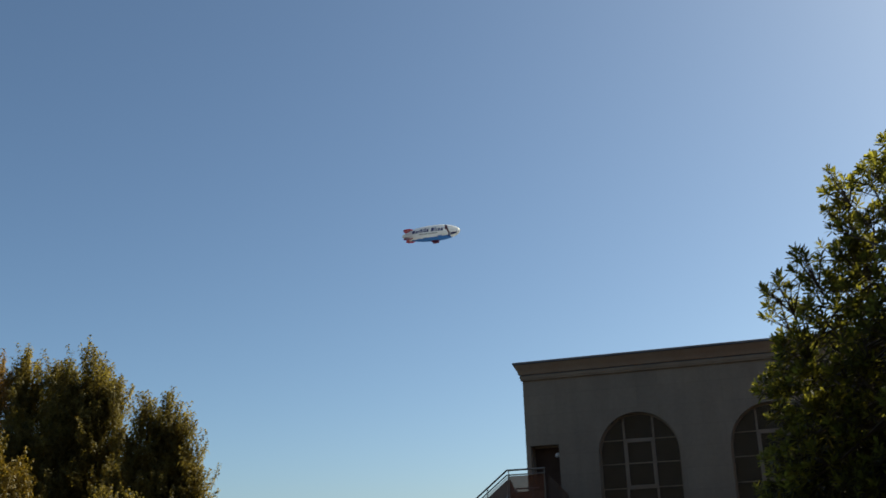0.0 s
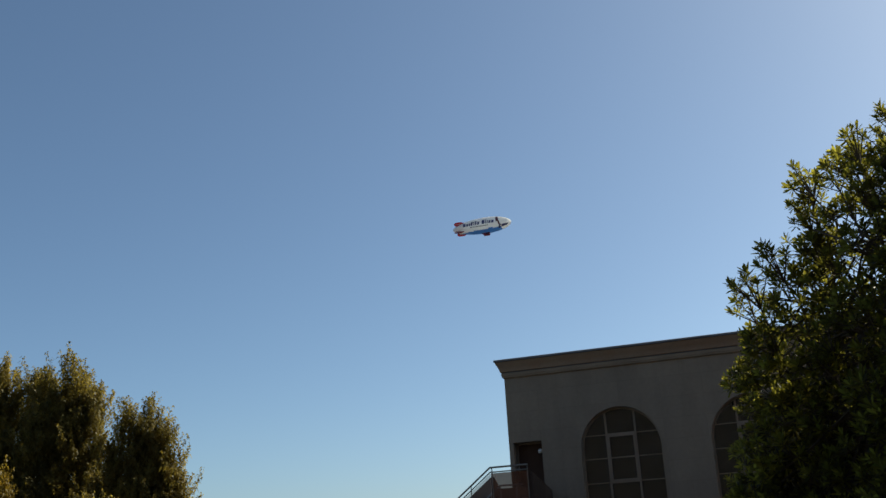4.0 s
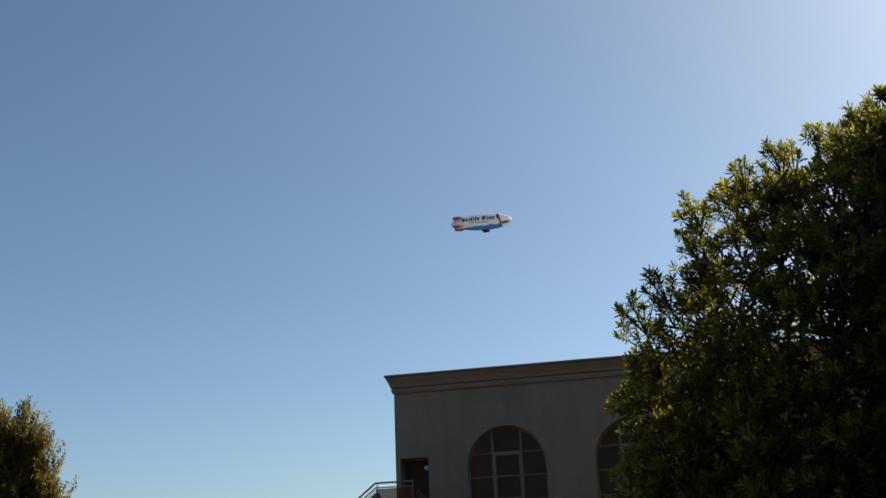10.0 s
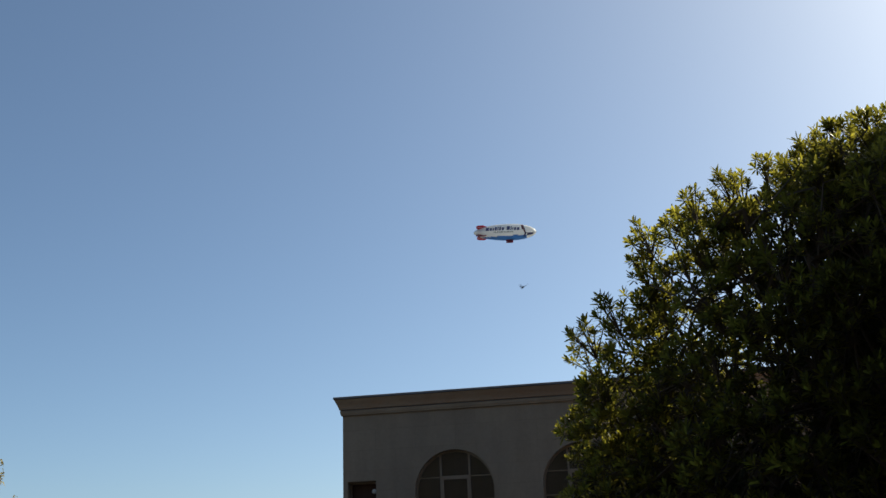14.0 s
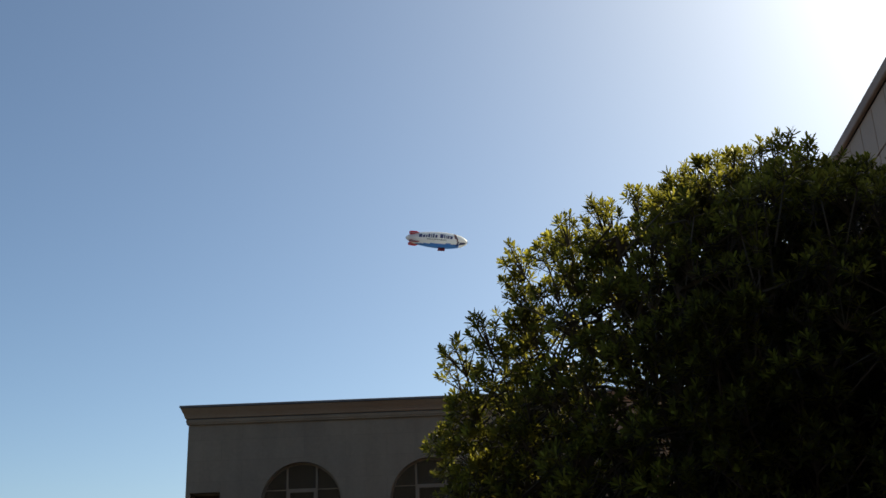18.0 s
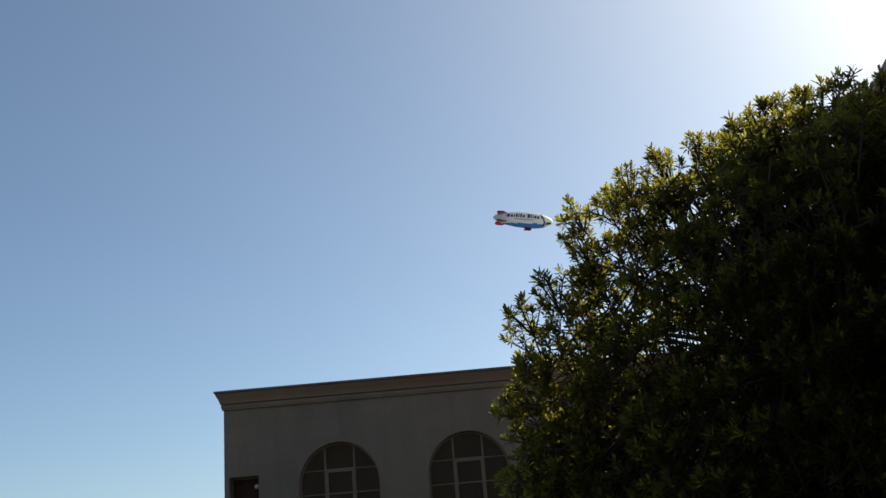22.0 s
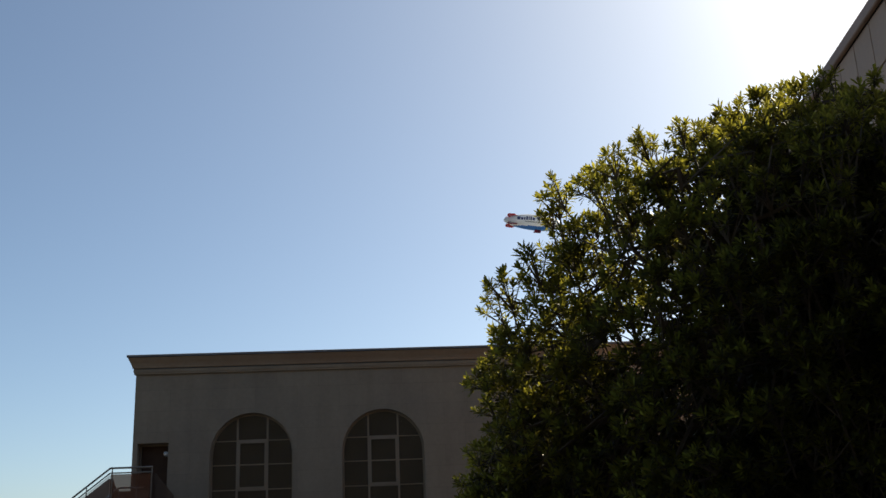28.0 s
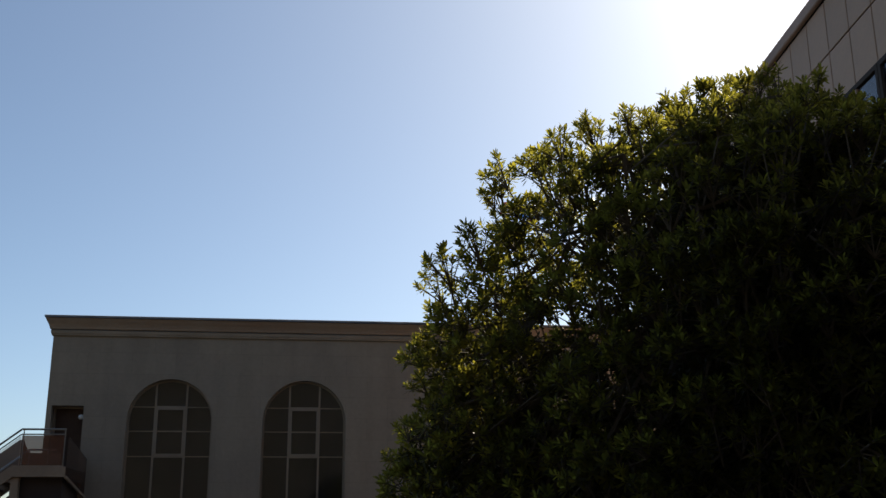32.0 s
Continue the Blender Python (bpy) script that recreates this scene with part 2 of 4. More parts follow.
M_ENV = material("white_envelope", (0.80, 0.79, 0.78), 0.45, vary=0.06, scale=0.2, fine=1.5, bump=0.02)


def let_light_through(m, colour, share):
    """Thin fabric: part of the light passes and scatters."""
    n, l = m.node_tree.nodes, m.node_tree.links
    tr, sh = n.new("ShaderNodeBsdfTranslucent"), n.new("ShaderNodeMixShader")
    tr.inputs["Color"].default_value = (*colour, 1)
    sh.inputs["Fac"].default_value = share
    l.new(n["Principled BSDF"].outputs[0], sh.inputs[1])
    l.new(tr.outputs[0], sh.inputs[2])
    l.new(sh.outputs[0], n["Material Output"].inputs["Surface"])


let_light_through(M_ENV, (0.86, 0.87, 0.88), 0.42)
let_light_through(M_RED, (0.6, 0.05, 0.08), 0.35)
M_BLUE = material("blue_envelope_paint", (0.04, 0.155, 0.45), 0.45, vary=0.12, scale=0.2, fine=1.5, bump=0.0)
let_light_through(M_BLUE, (0.06, 0.24, 0.66), 0.35)
M_NAVY = material("navy_lettering", (0.055, 0.06, 0.17), 0.5, vary=0.1, scale=0.5, fine=3, bump=0.0)
M_MAROON = material("maroon_paint", (0.13, 0.030, 0.040), 0.5, vary=0.15, scale=0.4, fine=2, bump=0.0)
M_SLATE = material("slate_lettering", (0.20, 0.21, 0.20), 0.5, vary=0.1, scale=0.5, fine=3, bump=0.0)
M_BIRD = material("dark_plumage", (0.03, 0.03, 0.035), 0.7, vary=0.3, scale=20, fine=90)


# ---- mesh helpers ----
def part(name, bm, mat, parent=None, label="", smooth=False):
    me = bpy.data.meshes.new(name)
    bmesh.ops.recalc_face_normals(bm, faces=bm.faces)
    bm.to_mesh(me)
    bm.free()
    for m in mat if isinstance(mat, (list, tuple)) else (mat,):
        me.materials.append(m)
    if smooth:
        me.polygons.foreach_set("use_smooth", [True] * len(me.polygons))
    ob = new(name, me)
    ob.parent = parent
    if label:
        ob["label"] = label
    return ob


def thing(name, at, label, category, group="", kind=""):
    ob = new(name)
    ob.matrix_basis = at if isinstance(at, Matrix) else pose(*at)
    ob.empty_display_size = 0.2
    return tagged(ob, label, category, group, kind)


def box(bm, x0, x1, y0, y1, z0, z1, bevel=0.0, m=None):
    g = bmesh.ops.create_cube(bm, size=1.0, matrix=Matrix.Translation(((x0 + x1) / 2, (y0 + y1) / 2, (z0 + z1) / 2)) @ Matrix.Diagonal((x1 - x0, y1 - y0, z1 - z0, 1)))
    if bevel:
        es = list({e for v in g["verts"] for e in v.link_edges})
        g = bmesh.ops.bevel(bm, geom=es, offset=bevel, segments=1, affect="EDGES")
    if m is not None:
        bmesh.ops.transform(bm, matrix=m, verts=list({v for v in g["verts"]}))
    return bm


def boxes(*specs, bevel=0.0):
    bm = bmesh.new()
    for s in specs:
        box(bm, *s, bevel=bevel)
    return bm


def tube(bm, a, b, r0, r1=None, n=8):
    a, b = Vector(a), Vector(b)
    r1 = r0 if r1 is None else r1
    q = (b - a).to_track_quat("Z", "Y")
    rings = []
    for p, r in ((a, r0), (b, r1)):
        rings.append([bm.verts.new(p + q @ Vector((r * math.cos(k * math.tau / n), r * math.sin(k * math.tau / n), 0))) for k in range(n)])
    for k in range(n):
        bm.faces.new((rings[0][k], rings[0][(k + 1) % n], rings[1][(k + 1) % n], rings[1][k]))
    bm.faces.new(rings[0][::-1])
    bm.faces.new(rings[1])


def prism(bm, outline, y0, y1, holes=()):
    """A plate in the x-z plane from y0 to y1, with holes through it."""
    edges = []
    for loop in (outline, *holes):
        vs = [bm.verts.new((x, y0, z)) for x, z in loop]
        edges += [bm.edges.new((vs[k], vs[(k + 1) % len(vs)])) for k in range(len(vs))]
    fill = bmesh.ops.triangle_fill(bm, use_beauty=True, use_dissolve=False, edges=edges)
    faces = [f for f in fill["geom"] if isinstance(f, bmesh.types.BMFace)]
    ext = bmesh.ops.extrude_face_region(bm, geom=faces)
    for v in ext["geom"]:
        if isinstance(v, bmesh.types.BMVert):
            v.co.y = y1
    return bm


def arch(cx, half, spring, bottom, n=28, inset=0.0):
    r = half - inset
    pts = [(cx - r, bottom + inset), (cx + r, bottom + inset)]
    return pts + [(cx + r * math.cos(a), spring + r * math.sin(a)) for a in (math.pi * k / n for k in range(n + 1))]


# ---- ground, and an unseen wall added behind to cut sky light ----
sky_block_mat = plaster_material("sky_block_render", (0.075, 0.068, 0.062), (0.06, 0.055, 0.05), 2.0, 1.0)
bm = bmesh.new()
bmesh.ops.create_grid(bm, x_segments=24, y_segments=24, size=2500)
tagged(part("sky_block_south", boxes((-40, 40, -14.4, -14.0, 0, 22.0)), sky_block_mat), "unseen dark wall added to cut sky light and reflections", "wall", kind="structure")
tagged(part("ground", bm, M_GROUND), "dark grey asphalt ground reaching the horizon", "ground", kind="structure")

# ---- the hall with arched windows ----
FY, FX0, FX1 = 30.8, -8.21, 16.0
EAVE_Z = 7.187
hall = thing("arched_hall", (0, 0, 0), "grey rendered hall with tall arched windows and a moulded cornice", "building")
ARCHES = (-4.76, -0.89)
HALF, SPRING, SILL = 1.215, 4.755, 0.9
DOOR_X0, DOOR_X1, DOOR_Z0, DOOR_Z1 = -8.07, -7.18, 3.2, 5.17
door_hole = [(DOOR_X0, DOOR_Z0), (DOOR_X1, DOOR_Z0), (DOOR_X1, DOOR_Z1), (DOOR_X0, DOOR_Z1)]
bm = prism(bmesh.new(), [(FX0, 0), (FX1, 0), (FX1, EAVE_Z), (FX0, EAVE_Z)], FY, FY + 0.42, [arch(c, HALF, SPRING, SILL) for c in ARCHES] + [door_hole])
part("wall", bm, M_WALL, hall)
part("side_wall", boxes((FX0, FX0 + 0.3, FY + 0.42, FY + 13.7, 0, EAVE_Z)), M_WALL, hall)
part("side_wall", boxes((FX1 - 0.3, FX1, FY + 0.42, FY + 13.7, 0, EAVE_Z)), M_WALL, hall)
part("back_wall", boxes((FX0, FX1, FY + 13.7, FY + 14, 0, EAVE_Z)), M_WALL, hall)
part("roof", boxes((FX0 - 0.15, FX1 + 0.15, FY - 0.3, FY + 14.15, 7.645, 7.705)), M_FLASH, hall)
# Unseen floor, ceiling and partitions, added so that the openings stay dark
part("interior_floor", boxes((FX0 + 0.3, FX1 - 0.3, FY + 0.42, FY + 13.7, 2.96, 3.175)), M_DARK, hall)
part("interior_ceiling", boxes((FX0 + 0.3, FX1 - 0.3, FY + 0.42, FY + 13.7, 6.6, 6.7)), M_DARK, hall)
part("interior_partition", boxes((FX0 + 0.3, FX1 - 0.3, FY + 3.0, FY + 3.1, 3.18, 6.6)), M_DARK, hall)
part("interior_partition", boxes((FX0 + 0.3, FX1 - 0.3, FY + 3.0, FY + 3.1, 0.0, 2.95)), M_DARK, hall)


def cornice(name, profile, mat, label=""):
    """A moulding swept along the front and round both corners. profile: (reach, z) from the bottom up."""
    bm = bmesh.new()
    rows = []
    for reach, z in profile:
        k = reach * 0.55
        rows.append([bm.verts.new(p) for p in ((FX0 - k, FY + 14, z), (FX0 - k, FY - reach, z), (FX1 + k, FY - reach, z), (FX1 + k, FY + 14, z))])
    for a, b in zip(rows, rows[1:]):
        for k in range(3):
            bm.faces.new((a[k], a[k + 1], b[k + 1], b[k]))
    return part(name, bm, mat, hall, label)


cornice("cornice_band", [(0.0, 7.182), (0.075, 7.202), (0.08, 7.237), (0.10, 7.252), (0.115, 7.337), (0.0, 7.342)], M_CORNICE_GREY, "grey lower band of the cornice")
# Dark grey on the neck draws the cornice's shadow line in colour
cornice("cornice_neck", [(0.0, 7.342), (0.09, 7.344), (0.09, 7.372), (0.0, 7.374)], M_FLASH, "cornice recess, its shadow line put into a dark colour")
cornice("cornice_cove", [(0.0, 7.373), (0.15, 7.375), (0.17, 7.427), (0.22, 7.507), (0.29, 7.587), (0.345, 7.662), (0.0, 7.667)], M_CORNICE, "brown sloping face of the cornice")
cornice("cornice_cap", [(0.0, 7.669), (0.375, 7.671), (0.385, 7.677), (0.385, 7.727), (0.36, 7.742), (0.0, 7.757)], M_FLASH, "dark metal cap")


def window_parts(cx):
    y0, y1 = FY + 0.22, FY + 0.28
    ring = prism(bmesh.new(), arch(cx, HALF - 0.002, SPRING, SILL + 0.002), y0, y1, [arch(cx, HALF, SPRING, SILL, inset=0.055)])
    win = part("window", ring, M_FRAME, hall, "grey-framed arched window with dark glass")
    mx = 0.44  # mullions either side of the casement
    for s in (-1, 1):
        top = SPRING + math.sqrt((HALF - 0.06) ** 2 - mx ** 2)
        part("mullion", boxes((cx + s * mx - 0.028, cx + s * mx + 0.028, y0 - 0.02, y1, SILL + 0.06, top)), M_FRAME, win)
    t_hi, t_mid, t_low, t_bot = 5.175, 4.475, 3.755, 2.25
    side = HALF - 0.055
    for z in (t_hi, t_mid, t_low, t_bot):
        for s in (-1, 1):
            reach = side if z < SPRING else math.sqrt(side ** 2 - (z - SPRING) ** 2)
            a, b = sorted((cx + s * (mx + 0.028), cx + s * reach))
            part("glazing_bar", boxes((a, b, y0, y1 - 0.01, z - 0.013, z + 0.013)), M_FRAME, win)
    part("transom", boxes((cx - mx + 0.028, cx + mx - 0.028, y0 - 0.02, y1, t_hi - 0.03, t_hi + 0.03)), M_FRAME, win)
    part("transom", boxes((cx - mx + 0.028, cx + mx - 0.028, y0 - 0.02, y1, t_low - 0.03, t_low + 0.03)), M_FRAME, win)
    part("transom", boxes((cx - mx + 0.028, cx + mx - 0.028, y0, y1 - 0.01, t_bot - 0.03, t_bot + 0.03)), M_FRAME, win)
    c0, c1 = cx - mx + 0.030, cx + mx - 0.030
    cas = prism(bmesh.new(), [(c0, t_low + 0.032), (c1, t_low + 0.032), (c1, t_hi - 0.032), (c0, t_hi - 0.032)], y0 - 0.035, y1 - 0.02,
                [[(c0 + 0.05, t_low + 0.08), (c1 - 0.05, t_low + 0.08), (c1 - 0.05, t_hi - 0.08), (c0 + 0.05, t_hi - 0.08)]])
    part("casement", cas, M_FRAME, win)
    part("glazing_bar", boxes((c0 + 0.05, c1 - 0.05, y0 - 0.01, y1 - 0.03, t_mid - 0.018, t_mid + 0.018)), M_FRAME, win)
    rad = HALF - 0.05

    def crown(x):
        return SPRING + math.sqrt(max(rad ** 2 - (x - cx) ** 2, 0.0))

    levels = (SILL + 0.05, t_bot, t_low, t_mid, t_hi, SPRING + rad)
    for z0, z1 in zip(levels, levels[1:]):
        reach = rad if z0 < SPRING else math.sqrt(rad ** 2 - (z0 - SPRING) ** 2) - 0.01
        for a, b in ((-reach, -mx), (-mx, mx), (mx, reach)):
            a, b = cx + a + 0.002, cx + b - 0.002
            tops = [(x, max(min(z1 - 0.002, crown(x)), z0 + 0.004)) for x in (b + (a - b) * k / 12 for k in range(13))]
            ob = part("pane", prism(bmesh.new(), [(a, z0), (b, z0)] + tops, y0 + 0.024, y0 + 0.032), M_GLASS, win)
            ob.visible_shadow = False
    # Flat plate added close behind the panes, coloured dark like an unlit room
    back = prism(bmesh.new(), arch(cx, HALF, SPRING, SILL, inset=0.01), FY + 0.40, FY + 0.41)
    part("room_plate", back, M_ROOM_DARK, win, "added dark plate behind the glass, standing for the dim room")
    part("sill", boxes((cx - HALF - 0.08, cx + HALF + 0.08, FY - 0.09, FY + 0.218, SILL - 0.09, SILL - 0.002), bevel=0.012), M_CORNICE_GREY, win)


for c in ARCHES:
    window_parts(c)

# Brown leaf added across the open doorway; its colour gives the dim inside
part("doorway_fill", boxes((DOOR_X0 + 0.06, DOOR_X1 - 0.06, FY + 0.36, FY + 0.40, DOOR_Z0 + 0.01, DOOR_Z1 - 0.06), bevel=0.006), material("brown_fill", (0.10, 0.062, 0.045), 0.9, spec=0.1, vary=0.25, scale=2, fine=25), hall, "dark brown leaf added in the open doorway for its dim inside")
part("door_frame", prism(bmesh.new(), [(DOOR_X0 + 0.002, DOOR_Z0), (DOOR_X1 - 0.002, DOOR_Z0), (DOOR_X1 - 0.002, DOOR_Z1 - 0.002), (DOOR_X0 + 0.002, DOOR_Z1 - 0.002)], FY + 0.34, FY + 0.415, [[(DOOR_X0 + 0.055, DOOR_Z0 + 0.005), (DOOR_X1 - 0.055, DOOR_Z0 + 0.005), (DOOR_X1 - 0.055, DOOR_Z1 - 0.055), (DOOR_X0 + 0.055, DOOR_Z1 - 0.055)]]), M_FRAME, hall)
lamp = thing("wall_lamp", (DOOR_X1 - 0.09, FY + 0.16, 4.86), "small white bulkhead lamp beside the doorway", "lamp")
bm = bmesh.new()
bmesh.ops.create_uvsphere(bm, u_segments=14, v_segments=8, radius=0.075)
part("dome", bm, M_WHITE, lamp, smooth=True)
part("back_plate", boxes((0.055, 0.09, -0.05, 0.05, -0.06, 0.06), bevel=0.008), M_WHITE, lamp)

# ---- outside stair ----
LAND_Y, LAND_Z, LX0, LX1 = 28.32, 3.29, -8.33, -6.99
RAIL_Z = 4.25
stair = thing("outside_stair", (0, 0, 0), "concrete outside stair with steel rails and smoky panels", "stair")
part("landing", boxes((LX0, LX1, LAND_Y - 0.06, FY - 0.002, LAND_Z - 0.26, LAND_Z), bevel=0.01), M_CONCRETE, stair)
# Block added in near-black brown to stand for the shade under the landing
part("under_landing_shade", boxes((LX0 + 0.12, LX1 - 0.1, LAND_Y + 0.25, FY - 0.01, LAND_Z - 0.95, LAND_Z - 0.262), bevel=0.01), M_UNDER_STAIR, stair, "dark block added under the landing in place of its shade")
part("column", boxes((-8.33, -8.13, LAND_Y + 0.02, LAND_Y + 0.22, 0, LAND_Z - 0.262), bevel=0.01), M_CONCRETE, stair)
part("column", boxes((-7.25, -7.05, FY - 0.3, FY - 0.1, 0, LAND_Z - 0.262), bevel=0.01), M_CONCRETE, stair)
SLOPE = 0.78
N_STEP = 18
rise = LAND_Z / N_STEP
going = rise / SLOPE
for k in range(1, N_STEP):
    x1 = LX0 - (k - 1) * going
    z1 = LAND_Z - k * rise
    part("step", boxes((x1 - going - 0.02, x1, LAND_Y + 0.08, LAND_Y + 1.22, z1 - 0.06, z1)), M_CONCRETE, stair)
run = (N_STEP - 1) * going
for y in (LAND_Y - 0.05, LAND_Y + 1.22):
    a, b = (LX0, LAND_Z), (LX0 - run, LAND_Z - run * SLOPE)
    bm = prism(bmesh.new(), [(a[0] + 0.05, a[1] - 0.26), (a[0] + 0.05, a[1] + 0.0), (a[0], a[1] + 0.02), (b[0], b[1] + 0.02), (b[0], max(b[1] - 0.36, 0.0)), (b[0] + 0.45, 0.0)][:5], y, y + 0.12)
    part("stringer", bm, M_CONCRETE, stair)


def railing(y, x_a, x_b, x_end, slope, sheet, posts, tail=""):
    """Level rail from x_a to x_b, then down a flight to x_end."""
    sgn = 1 if x_end > x_b else -1
    drop = abs(x_end - x_b) * slope
    for dz, r in ((0.0, 0.026), (-0.13, 0.018)):
        bm = bmesh.new()
        tube(bm, (x_a, y, RAIL_Z + dz), (x_b, y, RAIL_Z + dz), r)
        tube(bm, (x_b, y, RAIL_Z + dz), (x_end, y, RAIL_Z + dz - drop), r)
        part("top_rail" if dz == 0 else "second_rail", bm, M_STEEL, stair, smooth=False)
    for x in posts:
        z = RAIL_Z - max(0, (x - x_b) * sgn) * slope
        bm = bmesh.new()
        tube(bm, (x, y + 0.02, z - 1.08), (x, y + 0.02, z - 0.01), 0.015)
        part("post", bm, M_STEEL, stair)
    lo, hi = LAND_Z + 0.006, RAIL_Z - 0.16
    a, b = sorted((x_a, x_b))
    part("railing_panel", boxes((a + 0.003, b - 0.01, y + 0.03, y + 0.042, lo, hi)), sheet, stair)
    ends = [x_b] + [x for x in posts if (x - x_b) * sgn > 0.3] + [x_end]
    for p0, p1 in zip(ends, ends[1:]):
        p0, p1 = p0 + sgn * 0.012, p1 - sgn * 0.012
        d0, d1 = abs(p0 - x_b) * slope, abs(p1 - x_b) * slope
        bm = prism(bmesh.new(), [(p0, lo - d0), (p0, hi - d0), (p1, hi - d1), (p1, lo - d1)], y + 0.03, y + 0.042)
        part("railing_panel", bm, M_SHEET_CLEAR, stair, "clear smoky panel")


railing(LAND_Y, -7.05, -8.16, -12.0, SLOPE, M_SHEET, [-7.07, -8.11, -8.76, -9.4, -10.05, -10.7, -11.35])
# the side towards the door steps down to the sill
TURN_SIDE = Matrix.Translation((LX1, 0, 0)) @ Matrix.Rotation(radians(90), 4, "Z")
SIDE_DROP = 0.42


def side_plate(name, lo, hi, x0, x1, mat, label=""):
    """A plate beside the landing that falls towards the wall."""
    bm = prism(bmesh.new(), [(LAND_Y, lo), (LAND_Y, hi), (FY - 0.01, hi - SIDE_DROP), (FY - 0.01, lo - SIDE_DROP)], -x1, -x0)
    bmesh.ops.transform(bm, matrix=TURN_SIDE, verts=bm.verts)
    return part(name, bm, mat, stair, label)


side_plate("railing_panel", LAND_Z - 0.22, RAIL_Z - 0.17, 0.012, 0.024, M_SHEET_SIDE)
side_plate("stringer", LAND_Z - 0.30, LAND_Z - 0.225, 0.0, 0.05, M_CONCRETE)
INNER_Y = LAND_Y + 1.25
# solid parapet on the inner side of the flight
bm = prism(bmesh.new(), [(-7.45, LAND_Z + 0.002), (-7.45, LAND_Z + 0.45), (-8.3, LAND_Z + 0.45), (-8.45, LAND_Z + 0.80), (-8.55, LAND_Z + 0.80), (LX0 - run, LAND_Z + 0.80 - (-8.55 - LX0 + run) * SLOPE), (LX0 - run, max(LAND_Z - 0.1 - run * SLOPE, 0.0)), (LX0, LAND_Z - 0.1), (LX0 + 0.02, LAND_Z + 0.002)], INNER_Y + 0.1, INNER_Y + 0.18)
part("parapet", bm, M_PARAPET, stair, "solid brown parapet beside the flight")
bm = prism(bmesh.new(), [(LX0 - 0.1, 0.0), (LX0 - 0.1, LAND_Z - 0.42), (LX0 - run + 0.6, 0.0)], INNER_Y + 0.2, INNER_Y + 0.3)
part("spandrel", bm, M_UNDER_STAIR, stair, "dark brown wall under the flight")
part("kerb", boxes((LX0 + 0.02, LX1 - 0.06, LAND_Y - 0.058, LAND_Y + 0.022, LAND_Z + 0.001, LAND_Z + 0.035)), M_CONCRETE, stair)
bm = bmesh.new()
rail_pts = [(-7.55, 3.82), (-8.24, 3.82), (-12.0, 3.82 - 3.76 * SLOPE)]
for (xa, za), (xb, zb) in zip(rail_pts, rail_pts[1:]):
    tube(bm, (xa, INNER_Y, za), (xb, INNER_Y, zb), 0.028, n=6)
part("inner_rail", bm, M_WHITE, stair, "pale painted handrail on the inner side")
for x in (-7.75, -8.24, -9.04, -9.84, -10.64, -11.44):
    z = 3.82 - max(0, -8.24 - x) * SLOPE
    bm = bmesh.new()
    tube(bm, (x, INNER_Y, z - 0.72), (x, INNER_Y, z), 0.02, n=6)
    part("post", bm, M_WHITE, stair)

# ---- the tile-clad building ----
WALL_AT = pose(6.25, 0.0, 0, 0, 0, -6.02)  # its street face is x = 0, running along y
clad = thing("tiled_building", WALL_AT, "beige tile-clad building with a grey metal eave", "building")
CY0, CY1, CTOP, EAVE_B = -9.0, 25.0, 10.79, 10.56
part("wall", boxes((0.13, 0.45, CY0, CY1, 0, EAVE_B + 0.04)), M_JOINT, clad, "dark backing in the joints")
part("wall", boxes((0.45, 9.0, CY0, CY0 + 0.3, 0, EAVE_B + 0.04)), M_TILE, clad)
part("wall", boxes((0.45, 9.0, CY1 - 0.3, CY1, 0, EAVE_B + 0.04)), M_TILE, clad)
part("wall", boxes((8.7, 9.0, CY0 + 0.3, CY1 - 0.3, 0, EAVE_B + 0.04)), M_TILE, clad)
part("roof", boxes((0.1, 9.2, CY0 - 0.2, CY1 + 0.2, EAVE_B + 0.06, EAVE_B + 0.2)), M_FLASH, clad)
bm = bmesh.new()
box(bm, 0.0, 0.1, CY0 - 0.2, CY1 + 0.2, EAVE_B, CTOP, bevel=0.02)
part("eave", bm, M_EAVE, clad, "grey metal eave")
tile_meshes = {}


def cladding_tile(y0, y1, z0, z1):
    key = (round(y1 - y0, 3), round(z1 - z0, 3))
    if key not in tile_meshes:
        bm = bmesh.new()
        box(bm, 0.1, 0.13, 0.015, key[0] - 0.015, 0.015, key[1] - 0.015, bevel=0.006)
        ob = part("tile", bm, M_TILE, clad)
        tile_meshes[key] = ob.data
    else:
        ob = new("tile", tile_meshes[key])
        ob.parent = clad
    ob.location = (0, y0, z0)


